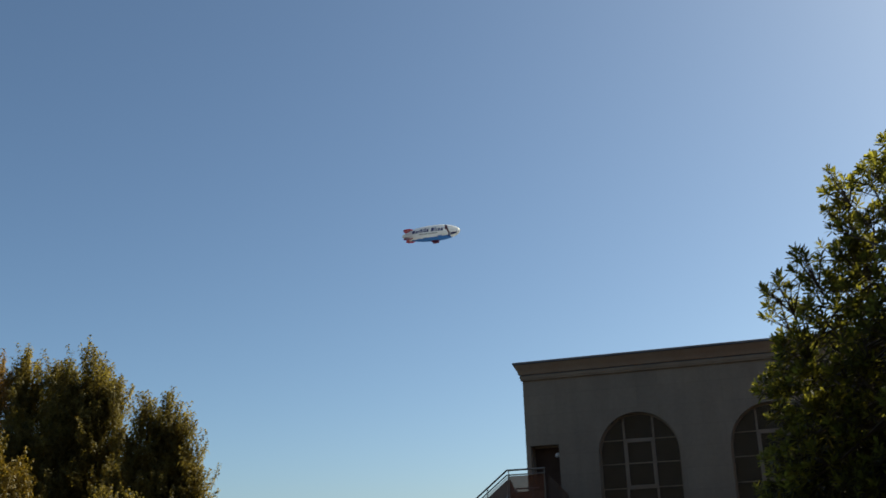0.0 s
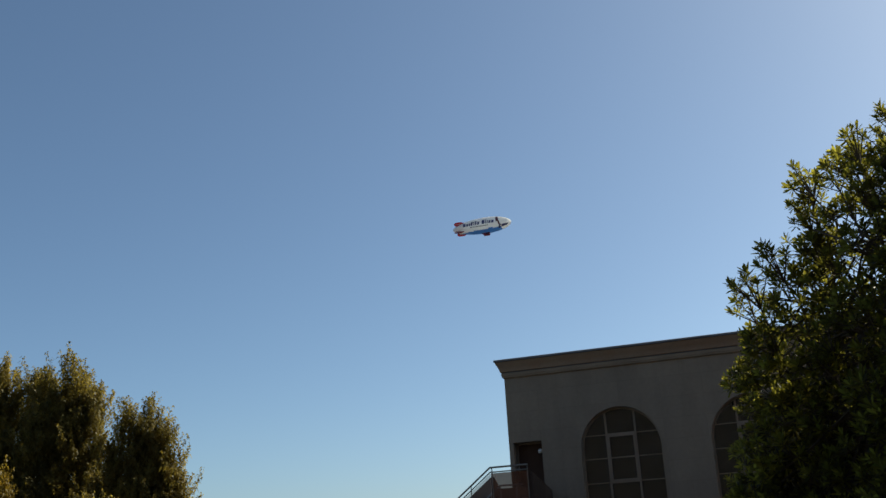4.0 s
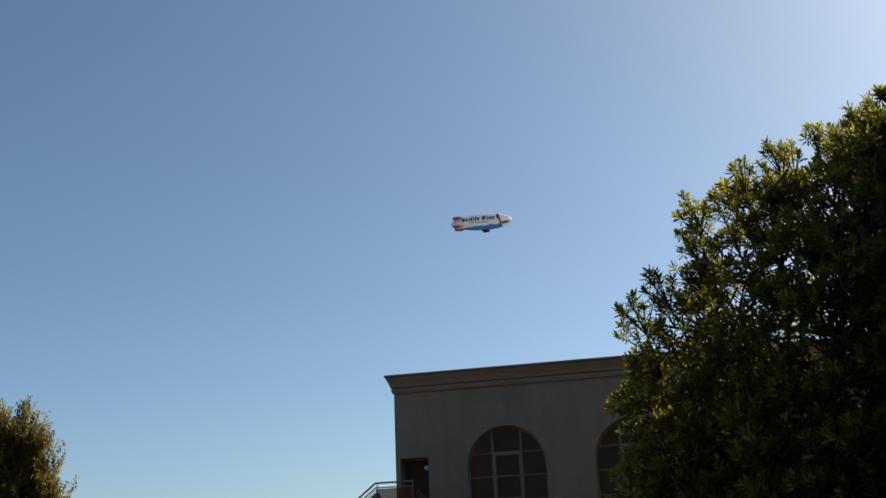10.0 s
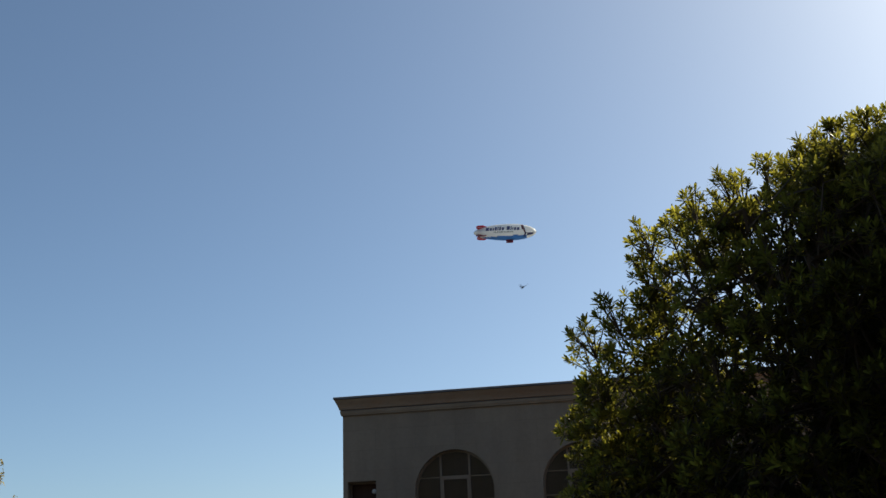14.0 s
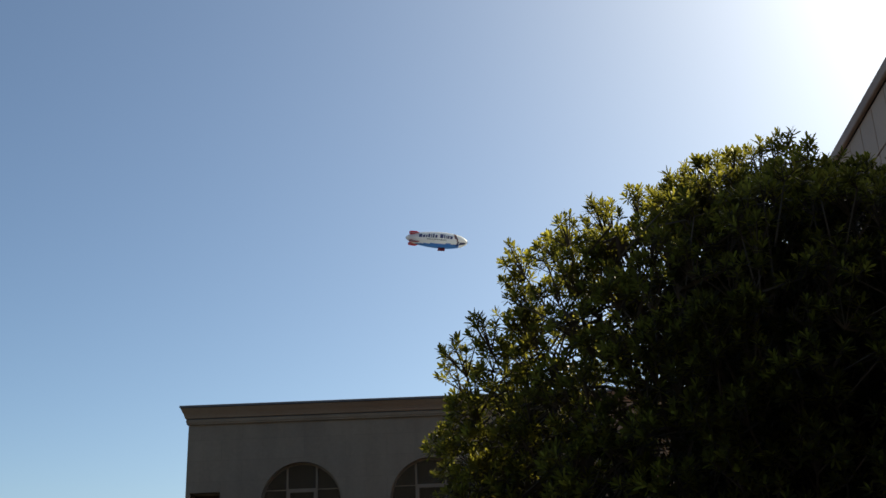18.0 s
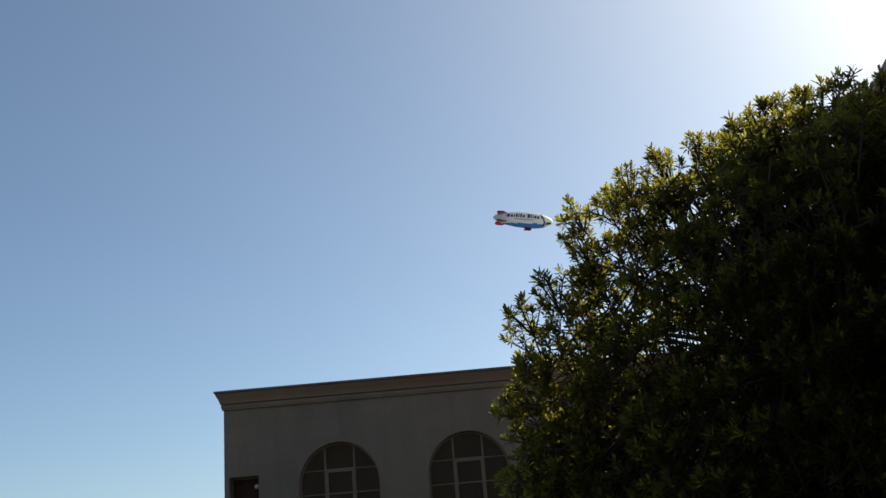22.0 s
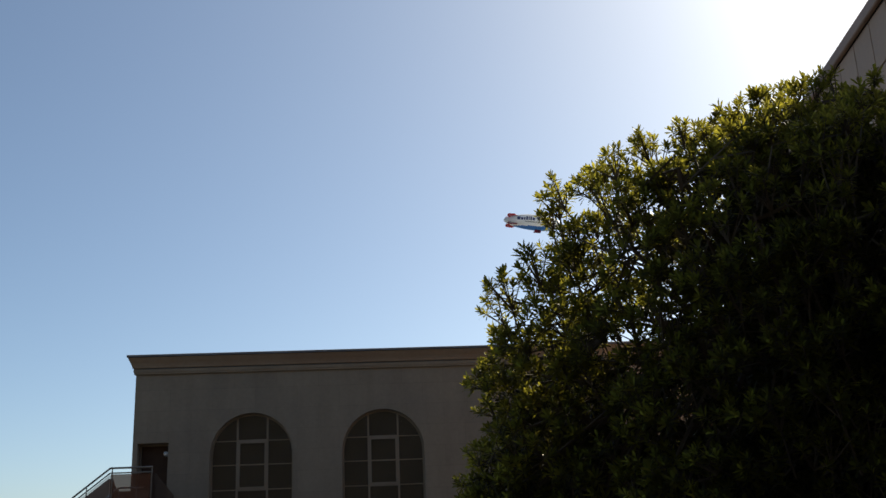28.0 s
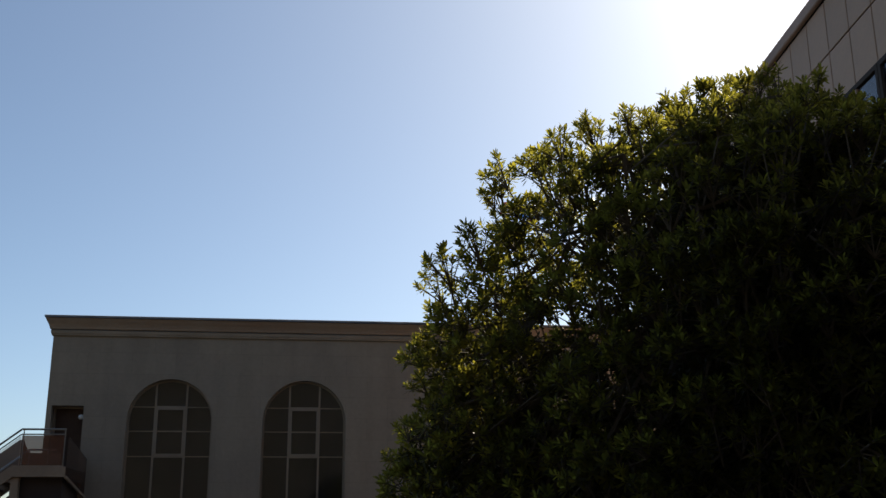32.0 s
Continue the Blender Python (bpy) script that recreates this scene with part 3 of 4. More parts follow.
# ---- leaves and trees ----
def rosette(rng, leaves, length, width, spread):
    """Arrays of one leaf cluster round +z: vertices and faces. Leaves widen towards a rounded tip."""
    vs, fs = [], []
    for k in range(leaves):
        a = k * 2.39996 + rng.uniform(-0.3, 0.3)
        tilt = spread[0] + (spread[1] - spread[0]) * (k / max(leaves - 1, 1)) + rng.uniform(-0.15, 0.15)
        L, W = length * rng.uniform(0.75, 1.15), width * rng.uniform(0.8, 1.15)
        d = np.array([math.sin(tilt) * math.cos(a), math.sin(tilt) * math.sin(a), math.cos(tilt)])
        s = np.array([-math.sin(a), math.cos(a), 0.0])
        s = s + np.cross(d, s) * rng.uniform(-0.5, 0.5)
        s /= np.linalg.norm(s)
        up = np.cross(d, s)
        base = np.array([0, 0, -0.036 * k / leaves])
        droop = -0.12 * L * up
        i = len(vs)
        vs.append(base)
        for at, half, bend in ((0.4, 0.36, 0.1), (0.76, 0.5, 0.5), (1.0, 0.17, 1.0)):
            mid = base + d * L * at + droop * bend
            vs += [mid + s * W * half, mid - s * W * half]
        fs += [(i, i + 1, i + 2), (i + 1, i + 3, i + 4, i + 2), (i + 3, i + 5, i + 6, i + 4)]
    return np.array(vs), fs


def shoot(rng, leaves, length, width, stem):
    """A leafy shoot: leaves set along a thin upright stem."""
    vs, fs = [], []
    for k in range(leaves):
        h = stem * (k / leaves) ** 0.9
        a = k * 2.39996 + rng.uniform(-0.4, 0.4)
        tilt = 0.9 + rng.uniform(-0.3, 0.7) - 0.5 * k / leaves
        L, W = length * rng.uniform(0.7, 1.15), width * rng.uniform(0.8, 1.2)
        d = np.array([math.sin(tilt) * math.cos(a), math.sin(tilt) * math.sin(a), math.cos(tilt)])
        s = np.array([-math.sin(a), math.cos(a), 0.0])
        b = np.array([0, 0, h])
        i = len(vs)
        tip = b + d * L + np.array([0, 0, -0.75 * L])
        vs += [b, b + d * L * 0.5 + s * W * 0.5, tip, b + d * L * 0.5 - s * W * 0.5]
        fs += [(i, i + 1, i + 2, i + 3)]
    i = len(vs)
    r = 0.006
    vs += [np.array(p) for p in ((r, 0, -0.25 * stem), (-r * 0.5, r * 0.87, -0.25 * stem), (-r * 0.5, -r * 0.87, -0.25 * stem), (0, 0, stem))]
    fs += [(i, i + 1, i + 3), (i + 1, i + 2, i + 3), (i + 2, i, i + 3)]
    return np.array(vs), fs


def frames_for(dirs, rng):
    """Rotation matrices that take +z to each of dirs, with a random spin."""
    z = dirs / np.linalg.norm(dirs, axis=1, keepdims=True)
    ref = np.where(np.abs(z[:, 2:3]) < 0.9, np.array([[0, 0, 1.0]]), np.array([[1.0, 0, 0]]))
    x = np.cross(ref, z)
    x /= np.linalg.norm(x, axis=1, keepdims=True)
    y = np.cross(z, x)
    a = rng.uniform(0, math.tau, len(z))[:, None]
    return np.stack([x * np.cos(a) + y * np.sin(a), -x * np.sin(a) + y * np.cos(a), z], 2)


def scatter(name, kinds, points, dirs, sizes, mat, parent, rng, label=""):
    """Many clusters joined into one mesh."""
    R = frames_for(dirs, rng)
    pick = rng.integers(0, len(kinds), len(points))
    vs, faces, off = [], [], 0
    for k, (kv, kf) in enumerate(kinds):
        sel = np.nonzero(pick == k)[0]
        if not len(sel):
            continue
        v = np.einsum("nij,vj->nvi", R[sel], kv) * sizes[sel][:, None, None] + points[sel][:, None, :]
        vs.append(v.reshape(-1, 3))
        nv = len(kv)
        for s in range(len(sel)):
            o = off + s * nv
            faces += [tuple(i + o for i in f) for f in kf]
        off += len(sel) * nv
    me = bpy.data.meshes.new(name)
    me.from_pydata(np.concatenate(vs), [], faces)
    me.materials.append(mat)
    me.update()
    ob = new(name, me)
    ob.parent = parent
    ob["kind"] = "stuff"
    if label:
        ob["label"] = label
    return ob


def twigs(name, starts, ends, r0, r1, mat, parent):
    """Thin three-sided stems joined into one mesh."""
    d = ends - starts
    z = d / np.maximum(np.linalg.norm(d, axis=1, keepdims=True), 1e-6)
    ref = np.where(np.abs(z[:, 2:3]) < 0.9, np.array([[0, 0, 1.0]]), np.array([[1.0, 0, 0]]))
    x = np.cross(ref, z)
    x /= np.linalg.norm(x, axis=1, keepdims=True)
    y = np.cross(z, x)
    rows = []
    for p, r in ((starts, r0), (ends, r1)):
        for k in range(3):
            a = k * math.tau / 3
            rows.append(p + r * (x * math.cos(a) + y * math.sin(a)))
    v = np.stack(rows, 1).reshape(-1, 3)
    faces = []
    for i in range(len(starts)):
        o = 6 * i
        faces += [(o, o + 1, o + 4, o + 3), (o + 1, o + 2, o + 5, o + 4), (o + 2, o, o + 3, o + 5)]
    me = bpy.data.meshes.new(name)
    me.from_pydata(v, [], faces)
    me.materials.append(mat)
    ob = new(name, me)
    ob.parent = parent
    ob["kind"] = "stuff"
    return ob


def limb(bm, pts, r0, r1, n=9):
    """A tapered bent limb through pts."""
    for k in range(len(pts) - 1):
        a, b = k / (len(pts) - 1), (k + 1) / (len(pts) - 1)
        tube(bm, pts[k], pts[k + 1], r0 + (r1 - r0) * a, r0 + (r1 - r0) * b, n)


def bent(rng, a, b, wob, k=5):
    a, b = np.array(a, float), np.array(b, float)
    out = []
    for i in range(k + 1):
        s = i / k
        p = a + (b - a) * s + np.array([0, 0, 1.0]) * math.sin(s * math.pi) * -0.05
        if 0 < i < k:
            p = p + rng.normal(0, wob, 3)
        out.append(tuple(p))
    return out


def unit_dirs(rng, n):
    d = rng.normal(size=(n, 3))
    return d / np.linalg.norm(d, axis=1, keepdims=True)


def lumpy(d, seed, amount, scale):
    return np.array([1 + amount * noise.noise(Vector(v) * scale + Vector((seed, 0, 0))) for v in d])


# the broad evergreen beside the path
def evergreen():
    rng = np.random.default_rng(7)
    C, RAD = np.array([2.55, 6.75, 1.90]), np.array([2.62, 2.55, 2.62])
    tree = thing("evergreen_tree", (0, 0, 0), "broad evergreen tree with rosettes of narrow glossy leaves", "tree")
    bm = bmesh.new()
    foot = (C[0] + 0.3, C[1] + 0.3, 0.0)
    limb(bm, bent(rng, foot, (C[0] + 0.2, C[1] + 0.2, 1.1), 0.02, 3), 0.19, 0.14, 12)
    part("trunk", bm, M_BARK, tree)
    heads = []
    for k in range(13):
        d = unit_dirs(rng, 1)[0]
        d[2] = abs(d[2]) * 1.1 + 0.15
        d /= np.linalg.norm(d)
        end = C + d * RAD * 0.58
        bm = bmesh.new()
        limb(bm, bent(rng, (C[0] + 0.2, C[1] + 0.2, 1.05), end, 0.05, 5), 0.075, 0.03, 7)
        for j in range(5):
            e2 = end + unit_dirs(rng, 1)[0] * 0.55 + d * 0.55
            limb(bm, bent(rng, end, e2, 0.04, 3), 0.026, 0.009, 5)
            heads.append(e2)
        part("limb", bm, M_BARK, tree)
    heads = np.array(heads)

    def bumps(v):
        return lumpy(v, 3.0, 0.08, 2.3) * lumpy(v, 9.0, 0.06, 6.0)

    def settle(q):
        """The crown slopes down towards the tiled building."""
        q = np.array(q, float)
        q[:, 2] -= (0.15 * np.maximum(0, q[:, 0] - 1.35) + 0.42 * np.maximum(0, q[:, 0] - 2.7)) * np.clip((q[:, 2] - 1.4) / 2.6, 0, 1)
        return q

    kinds = [rosette(rng, 19, 0.056, 0.0160, (0.3, 1.8)) for _ in range(6)] + [rosette(rng, 15, 0.053, 0.0155, (0.2, 1.4)) for _ in range(3)]
    mounds = [(C, RAD), (np.array([0.50, 6.7, 2.96]), np.array([0.55, 0.6, 0.48])), (np.array([0.70, 6.7, 2.68]), np.array([0.9, 0.95, 0.78])),
              (np.array([0.83, 6.62, 3.19]), np.array([0.70, 0.72, 0.56])), (np.array([0.62, 6.72, 1.86]), np.array([1.0, 1.05, 0.95])), (np.array([1.13, 6.6, 3.33]), np.array([0.80, 0.85, 0.76])), (np.array([1.98, 6.45, 3.55]), np.array([0.9, 0.9, 0.88]))]

    def depth_in(q):
        """How deep each point lies in the crown: 0 at the middle of a mound, 1 on its face."""
        return np.min([np.sqrt((((q - c) / r) ** 2).sum(1)) for c, r in mounds], axis=0)

    # branch ends, spaced evenly over the face of the crown
    ps, ds = [], []
    for c, r in mounds:
        v = unit_dirs(rng, int(2000 * (r[0] * r[2])))
        q = c + v * r * bumps(v)[:, None] * rng.uniform(0.94, 1.0, (len(v), 1))
        ok = (depth_in(q) > 0.9) & (q[:, 2] > 0.75)
        ps.append(q[ok])
        ds.append(v[ok])
    p, d = np.concatenate(ps), np.concatenate(ds)
    order = rng.permutation(len(p))
    taken, keep, cell = {}, [], 0.17
    for i in order:
        q = p[i]
        if q[0] > 3.9 and rng.random() < 0.6:
            continue
        key = tuple(np.floor(q / cell).astype(int))
        close = any(((p[j] - q) ** 2).sum() < cell ** 2 for dx in (-1, 0, 1) for dy in (-1, 0, 1) for dz in (-1, 0, 1) for j in taken.get((key[0] + dx, key[1] + dy, key[2] + dz), ()))
        if not close:
            taken.setdefault(key, []).append(i)
            keep.append(i)
    p, d = p[keep], d[keep]
    gappy = np.array([noise.noise(Vector(q) * 2.6 + Vector((5, 2, 8))) for q in p])
    keep = gappy > np.where((p[:, 0] > 1.5) | (p[:, 2] < 3.0), -0.6, -0.13)
    p, d = settle(p[keep]), d[keep]
    # each carries a small dome of leaf rosettes on bare stems
    lead = d * 0.8 + np.array([0, 0, 0.55]) + rng.normal(0, 0.16, d.shape)
    lead /= np.linalg.norm(lead, axis=1, keepdims=True)
    # some shoots stand out beyond the rest
    bold = (rng.random(len(p)) < 0.24) & (p[:, 2] > 2.95) & (p[:, 0] < 2.2)
    p = p + lead * np.where(bold, rng.uniform(0.05, 0.2, len(p)), 0)[:, None]
    dome = np.where(bold, rng.uniform(0.08, 0.12, len(p)), rng.uniform(0.12, 0.21, len(p)))[:, None]
    hub = p - lead * dome
    many = np.where(bold, rng.integers(3, 7, len(p)), rng.integers(6, 10, len(p)))
    own = np.repeat(np.arange(len(p)), many)
    off = rng.normal(0, 0.6, (len(own), 3))
    out = lead[own] + off
    out /= np.linalg.norm(out, axis=1, keepdims=True)
    spot = hub[own] + out * dome[own] * rng.uniform(0.8, 1.12, (len(own), 1))
    face = out * 0.8 + np.array([0, 0, 0.45]) + rng.normal(0, 0.15, out.shape)
    scatter("foliage", kinds, spot, face, rng.uniform(0.8, 1.15, len(own)), M_LEAF, tree, rng, "narrow dark green leaves in rosettes")
    twigs("twig", hub[own], spot, 0.0045, 0.003, M_TWIG, tree)
    near = heads[np.argmin(((hub[:, None, :] - heads[None]) ** 2).sum(2), axis=1)]
    gap = near - hub
    run = np.linalg.norm(gap, axis=1, keepdims=True)
    knee = hub + gap * np.minimum(1.0, rng.uniform(0.25, 0.5, run.shape) / run) + rng.normal(0, 0.05, gap.shape)
    twigs("twig", knee, hub, 0.008, 0.005, M_TWIG, tree)
    long = rng.random(len(hub)) < 0.25
    twigs("twig", near[long], knee[long], 0.012, 0.008, M_TWIG, tree)
    # older leaves, coloured darker for the crown's inner shade, and side shoots
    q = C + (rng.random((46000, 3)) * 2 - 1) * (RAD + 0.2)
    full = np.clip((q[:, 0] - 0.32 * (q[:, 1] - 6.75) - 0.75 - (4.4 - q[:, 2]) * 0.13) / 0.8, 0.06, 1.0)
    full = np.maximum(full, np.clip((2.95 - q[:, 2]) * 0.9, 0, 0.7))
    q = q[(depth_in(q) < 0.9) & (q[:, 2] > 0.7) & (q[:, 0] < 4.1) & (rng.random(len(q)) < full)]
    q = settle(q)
    scatter("inner_foliage", kinds, q, unit_dirs(rng, len(q)) + (q - C) * 0.25, rng.uniform(1.05, 1.6, len(q)), M_LEAF_INNER_SHADE, tree, rng, "older inner leaves, crown shade put into their darker colour")
    v = unit_dirs(rng, len(q)) * 0.5 + (C - q) * 0.3 - np.array([0, 0, 0.3])
    twigs("twig", q + v * rng.uniform(0.2, 0.6, (len(q), 1)), q, 0.006, 0.003, M_TWIG, tree)

    # sprays that stand free of the crown
    sprays = []
    for s in range(5):
        vs, fs, off = [], [], 0
        stems = []
        for k in range(6 + s % 3):
            a, t = k * 2.4 + rng.uniform(-0.4, 0.4), rng.uniform(0.15, 0.75) if k else 0.05
            L = rng.uniform(0.10, 0.2)
            tip = np.array([math.sin(t) * math.cos(a) * L, math.sin(t) * math.sin(a) * L, math.cos(t) * L])
            kv, kf = kinds[rng.integers(0, len(kinds))]
            R = frames_for(tip[None] + np.array([[0, 0, 0.08]]), rng)[0]
            vs.append(kv @ R.T * rng.uniform(0.85, 1.15) + tip)
            fs += [tuple(i + off for i in f) for f in kf]
            off += len(kv)
            stems.append(tip)
        bm = bmesh.new()
        for tip in stems:
            tube(bm, (0, 0, -0.02), tuple(tip), 0.005, 0.003, 4)
        tube(bm, (0, 0, -0.28), (0, 0, 0.0), 0.007, 0.005, 4)
        me = bpy.data.meshes.new("leaf_spray")
        bm.to_mesh(me)
        bv, bf = [tuple(v.co) for v in bm.verts], [tuple(v.index for v in f.verts) for f in bm.faces]
        bm.free()
        bpy.data.meshes.remove(me)
        me = bpy.data.meshes.new("leaf_spray")
        allv = np.concatenate(vs + [np.array(bv)])
        me.from_pydata(allv, [], fs + [tuple(i + off for i in f) for f in bf])
        me.materials.append(M_LEAF)
        me.materials.append(M_TWIG)
        me.polygons.foreach_set("material_index", [0] * len(fs) + [1] * len(bf))
        sprays.append(me)
    # a few strong shoots stand out by themselves, the rest follow the crown's face
    free = [(-0.13, 6.66, 3.20), (-0.04, 6.4, 3.27), (0.09, 6.25, 3.38), (0.35, 6.8, 4.01), (0.36, 6.95, 3.94), (0.54, 6.6, 4.05), (0.70, 6.4, 4.09), (0.90, 6.4, 4.22),
            (0.99, 6.4, 4.16), (1.19, 6.44, 4.35), (1.35, 6.36, 4.32), (1.39, 6.19, 4.28), (1.51, 6.31, 4.33), (1.54, 6.01, 4.34), (1.68, 6.04, 4.39), (1.91, 6.3, 4.51),
            (2.15, 6.56, 4.66), (2.32, 6.7, 4.78), (2.40, 6.67, 4.76),
            (0.43, 6.98, 4.05), (0.40, 6.95, 3.90), (0.66, 6.95, 4.17), (0.77, 6.95, 4.25), (0.94, 6.95, 4.27), (1.08, 6.95, 4.42)]
    spots = [(np.array(q), np.array(q) - C) for q in free]
    dd = unit_dirs(rng, 1500)
    dd = dd[(dd[:, 2] > -0.1) & (dd[:, 0] - dd[:, 1] * 0.6 < 0.75)][:284]
    spots += list(zip(settle(C + dd * RAD * (bumps(dd) * 1.0)[:, None]), dd))
    for k, (q, v) in enumerate(spots):
        up = Vector(v).normalized() * 0.7 + Vector((0, 0, 0.9)) + Vector(rng.normal(0, 0.2, 3))
        ob = new("leaf_spray", sprays[k % 5])
        ob.parent = tree
        s = rng.uniform(0.85, 1.15)
        q = Vector(q) - up.normalized() * 0.23
        ob.matrix_basis = Matrix.LocRotScale(q, up.to_track_quat("Z", "Y") @ Euler((0, 0, rng.uniform(0, 6.28))).to_quaternion(), (s, s, s))
    return tree


evergreen()


def leafy_tree(name, seed, leaders, foot, count, label, leaf=M_LEAF_FAR, category="tree"):
    """A tree or shrub of upright leaders; each is (x, y, tip height, radius, height of its lowest leaves)."""
    rng = np.random.default_rng(seed)
    tree = thing(name, (foot[0], foot[1], 0), label, category, "trees beside the hall" if category == "tree" else "")
    base = np.array([foot[0], foot[1], 0.0])
    fork = np.array([0, 0, min(k[4] for k in leaders) * 0.6])
    bm = bmesh.new()
    limb(bm, bent(rng, (0, 0, 0), fork, 0.03, 4), 0.2 if category == "tree" else 0.07, 0.12 if category == "tree" else 0.05, 10)
    part("trunk", bm, M_BARK, tree)
    kinds = [shoot(rng, 26, 0.17, 0.046, 0.5) for _ in range(7)] + [shoot(rng, 22, 0.16, 0.042, 0.7) for _ in range(2)]
    pts, face, size = [], [], []
    weight = [k[3] * (k[2] - k[4]) for k in leaders]
    for (x, y, tip, r, low), w in zip(leaders, weight):
        foot_at, top_at = np.array([x, y, low]) - base, np.array([x, y, tip - 0.55]) - base
        bm = bmesh.new()
        limb(bm, bent(rng, fork, foot_at * 0.6 + top_at * 0.4, 0.10, 5), 0.075, 0.04, 6)
        limb(bm, bent(rng, foot_at * 0.6 + top_at * 0.4, top_at, 0.05, 4), 0.04, 0.01, 5)
        part("limb", bm, M_BARK, tree)
        # side branches, each with a tuft of upright shoots
        nb = max(int(9 * (tip - low) / 0.8), 12)
        h = rng.random(nb) ** 0.85
        girth = r * np.clip(1.25 * (1 - h) ** 0.65 + 0.06, 0, 1) * np.clip(0.55 + h * 2.2, 0, 1)
        a = rng.uniform(0, math.tau, nb)
        far = rng.uniform(0.55, 1.0, nb)
        node = np.stack([np.cos(a) * girth * far, np.sin(a) * girth * far, h * (tip - 0.75 - low)], 1) + foot_at
        own = rng.integers(0, nb, int(count * w / sum(weight)))
        spread = rng.normal(0, 1, (len(own), 3)) * np.array([0.14, 0.14, 0.18])
        pts.append(node[own] + spread)
        out = np.stack([np.cos(a), np.sin(a), np.zeros(nb)], 1)[own]
        face.append(out * rng.uniform(0.0, 0.4, (len(own), 1)) + np.array([0, 0, 1.0]) + spread * 1.2 + rng.normal(0, 0.15, spread.shape))
        size.append(rng.uniform(0.6, 1.15, len(own)))
        lead = top_at + np.stack([rng.normal(0, 0.09, 5), rng.normal(0, 0.09, 5), rng.uniform(-0.35, 0.05, 5)], 1)
        pts.append(lead)
        face.append(np.array([0, 0, 1.0]) + rng.normal(0, 0.16, lead.shape))
        size.append(rng.uniform(0.8, 1.1, 5))
    scatter("foliage", kinds, np.concatenate(pts), np.concatenate(face), np.concatenate(size), leaf, tree, rng, "olive-brown leaves on upright shoots")
    return tree


leafy_tree("broadleaf_tree", 21, [(-20.2, 22.5, 7.9, 0.66, 3.2), (-19.4, 22.8, 7.65, 0.6, 3.0), (-18.75, 22.3, 7.5, 0.58, 3.0), (-18.1, 22.4, 7.85, 0.6, 2.6), (-17.75, 22.7, 7.55, 0.45, 2.4), (-17.5, 22.2, 7.1, 0.38, 2.2),
                                  (-17.2, 22.5, 6.85, 0.36, 1.8), (-18.4, 21.9, 6.0, 0.85, 1.4), (-19.7, 21.9, 6.0, 0.9, 1.4)], (-18.4, 22.6), 4300, "leafy broadleaf tree turning olive-brown")
leafy_tree("broadleaf_tree", 33, [(-15.8, 22.0, 6.3, 0.46, 1.8), (-15.35, 22.2, 5.75, 0.44, 1.6), (-14.95, 22.0, 5.35, 0.26, 1.8), (-14.95, 21.8, 4.5, 0.5, 1.2), (-14.6, 22.1, 4.95, 0.5, 1.0), (-16.1, 21.9, 5.2, 0.55, 1.2), (-15.3, 22.1, 6.4, 0.28, 1.8), (-14.55, 22.1, 5.65, 0.24, 1.8), (-15.05, 22.1, 6.0, 0.28, 1.6)], (-15.5, 22.0), 2500, "smaller olive-green broadleaf tree with upright shoots")
leafy_tree("broadleaf_tree", 45, [(-21.15, 22.4, 7.9, 0.75, 3.0), (-22.0, 22.3, 7.7, 0.8, 2.6), (-22.9, 22.5, 7.4, 0.85, 2.2), (-23.9, 22.3, 6.8, 0.9, 1.8), (-21.6, 21.6, 6.0, 1.0, 1.4), (-23.1, 21.6, 5.6, 1.1, 1.2)], (-22.2, 22.2), 3000, "tall broadleaf tree with brownish foliage", M_LEAF_BROWN)
leafy_tree("shrub", 57, [(-18.4, 19.3, 5.1, 0.7, 0.7), (-17.5, 19.3, 4.5, 0.6, 0.5), (-16.95, 19.4, 3.5, 0.4, 0.5), (-19.3, 19.4, 5.5, 0.75, 0.7), (-20.2, 19.4, 5.4, 0.8, 0.7), (-18.7, 18.9, 4.3, 0.8, 0.5)], (-18.6, 19.3), 3000, "tall olive-brown shrub in front of the broadleaf trees", M_LEAF_SHRUB, "shrub")
leafy_tree("shrub", 61, [(-15.6, 19.3, 3.3, 0.55, 0.4), (-14.85, 19.3, 3.7, 0.55, 0.4), (-14.2, 19.4, 3.45, 0.55, 0.4), (-13.55, 19.3, 2.95, 0.5, 0.3), (-13.1, 19.4, 2.65, 0.35, 0.3)], (-14.4, 19.3), 1700, "low olive-green shrub in front of the broadleaf trees", M_LEAF_FAR, "shrub")


# ---- roofs far behind the trees ----
low_house = thing("low_house", (-29.16, 39.92, 0, 0, 0, 32.4), "low beige rendered house behind the broadleaf trees", "building")
part("wall", boxes((-3.3, 3.3, -2.0, 2.0, 0.0, 3.7)), M_PARAPET, low_house)
part("roof", boxes((-3.45, 3.45, -2.15, 2.15, 3.702, 3.86), bevel=0.02), M_CORNICE_GREY, low_house)
far_house = thing("distant_house", (-67.7, 120.0, 0), "distant pale house with a boxy stair head on its roof", "building")
part("wall", boxes((-5.0, 5.0, -3.0, 3.0, 0.0, 4.2)), M_CONCRETE, far_house)
part("roof", boxes((-5.2, 5.2, -3.2, 3.2, 4.202, 4.4), bevel=0.03), M_FLASH, far_house)
part("stair_head", boxes((-0.5, 0.5, -0.5, 0.5, 4.402, 6.08)), M_CONCRETE, far_house)
part("stair_head_roof", boxes((-0.6, 0.6, -0.6, 0.6, 6.082, 6.25), bevel=0.02), M_FLASH, far_house)


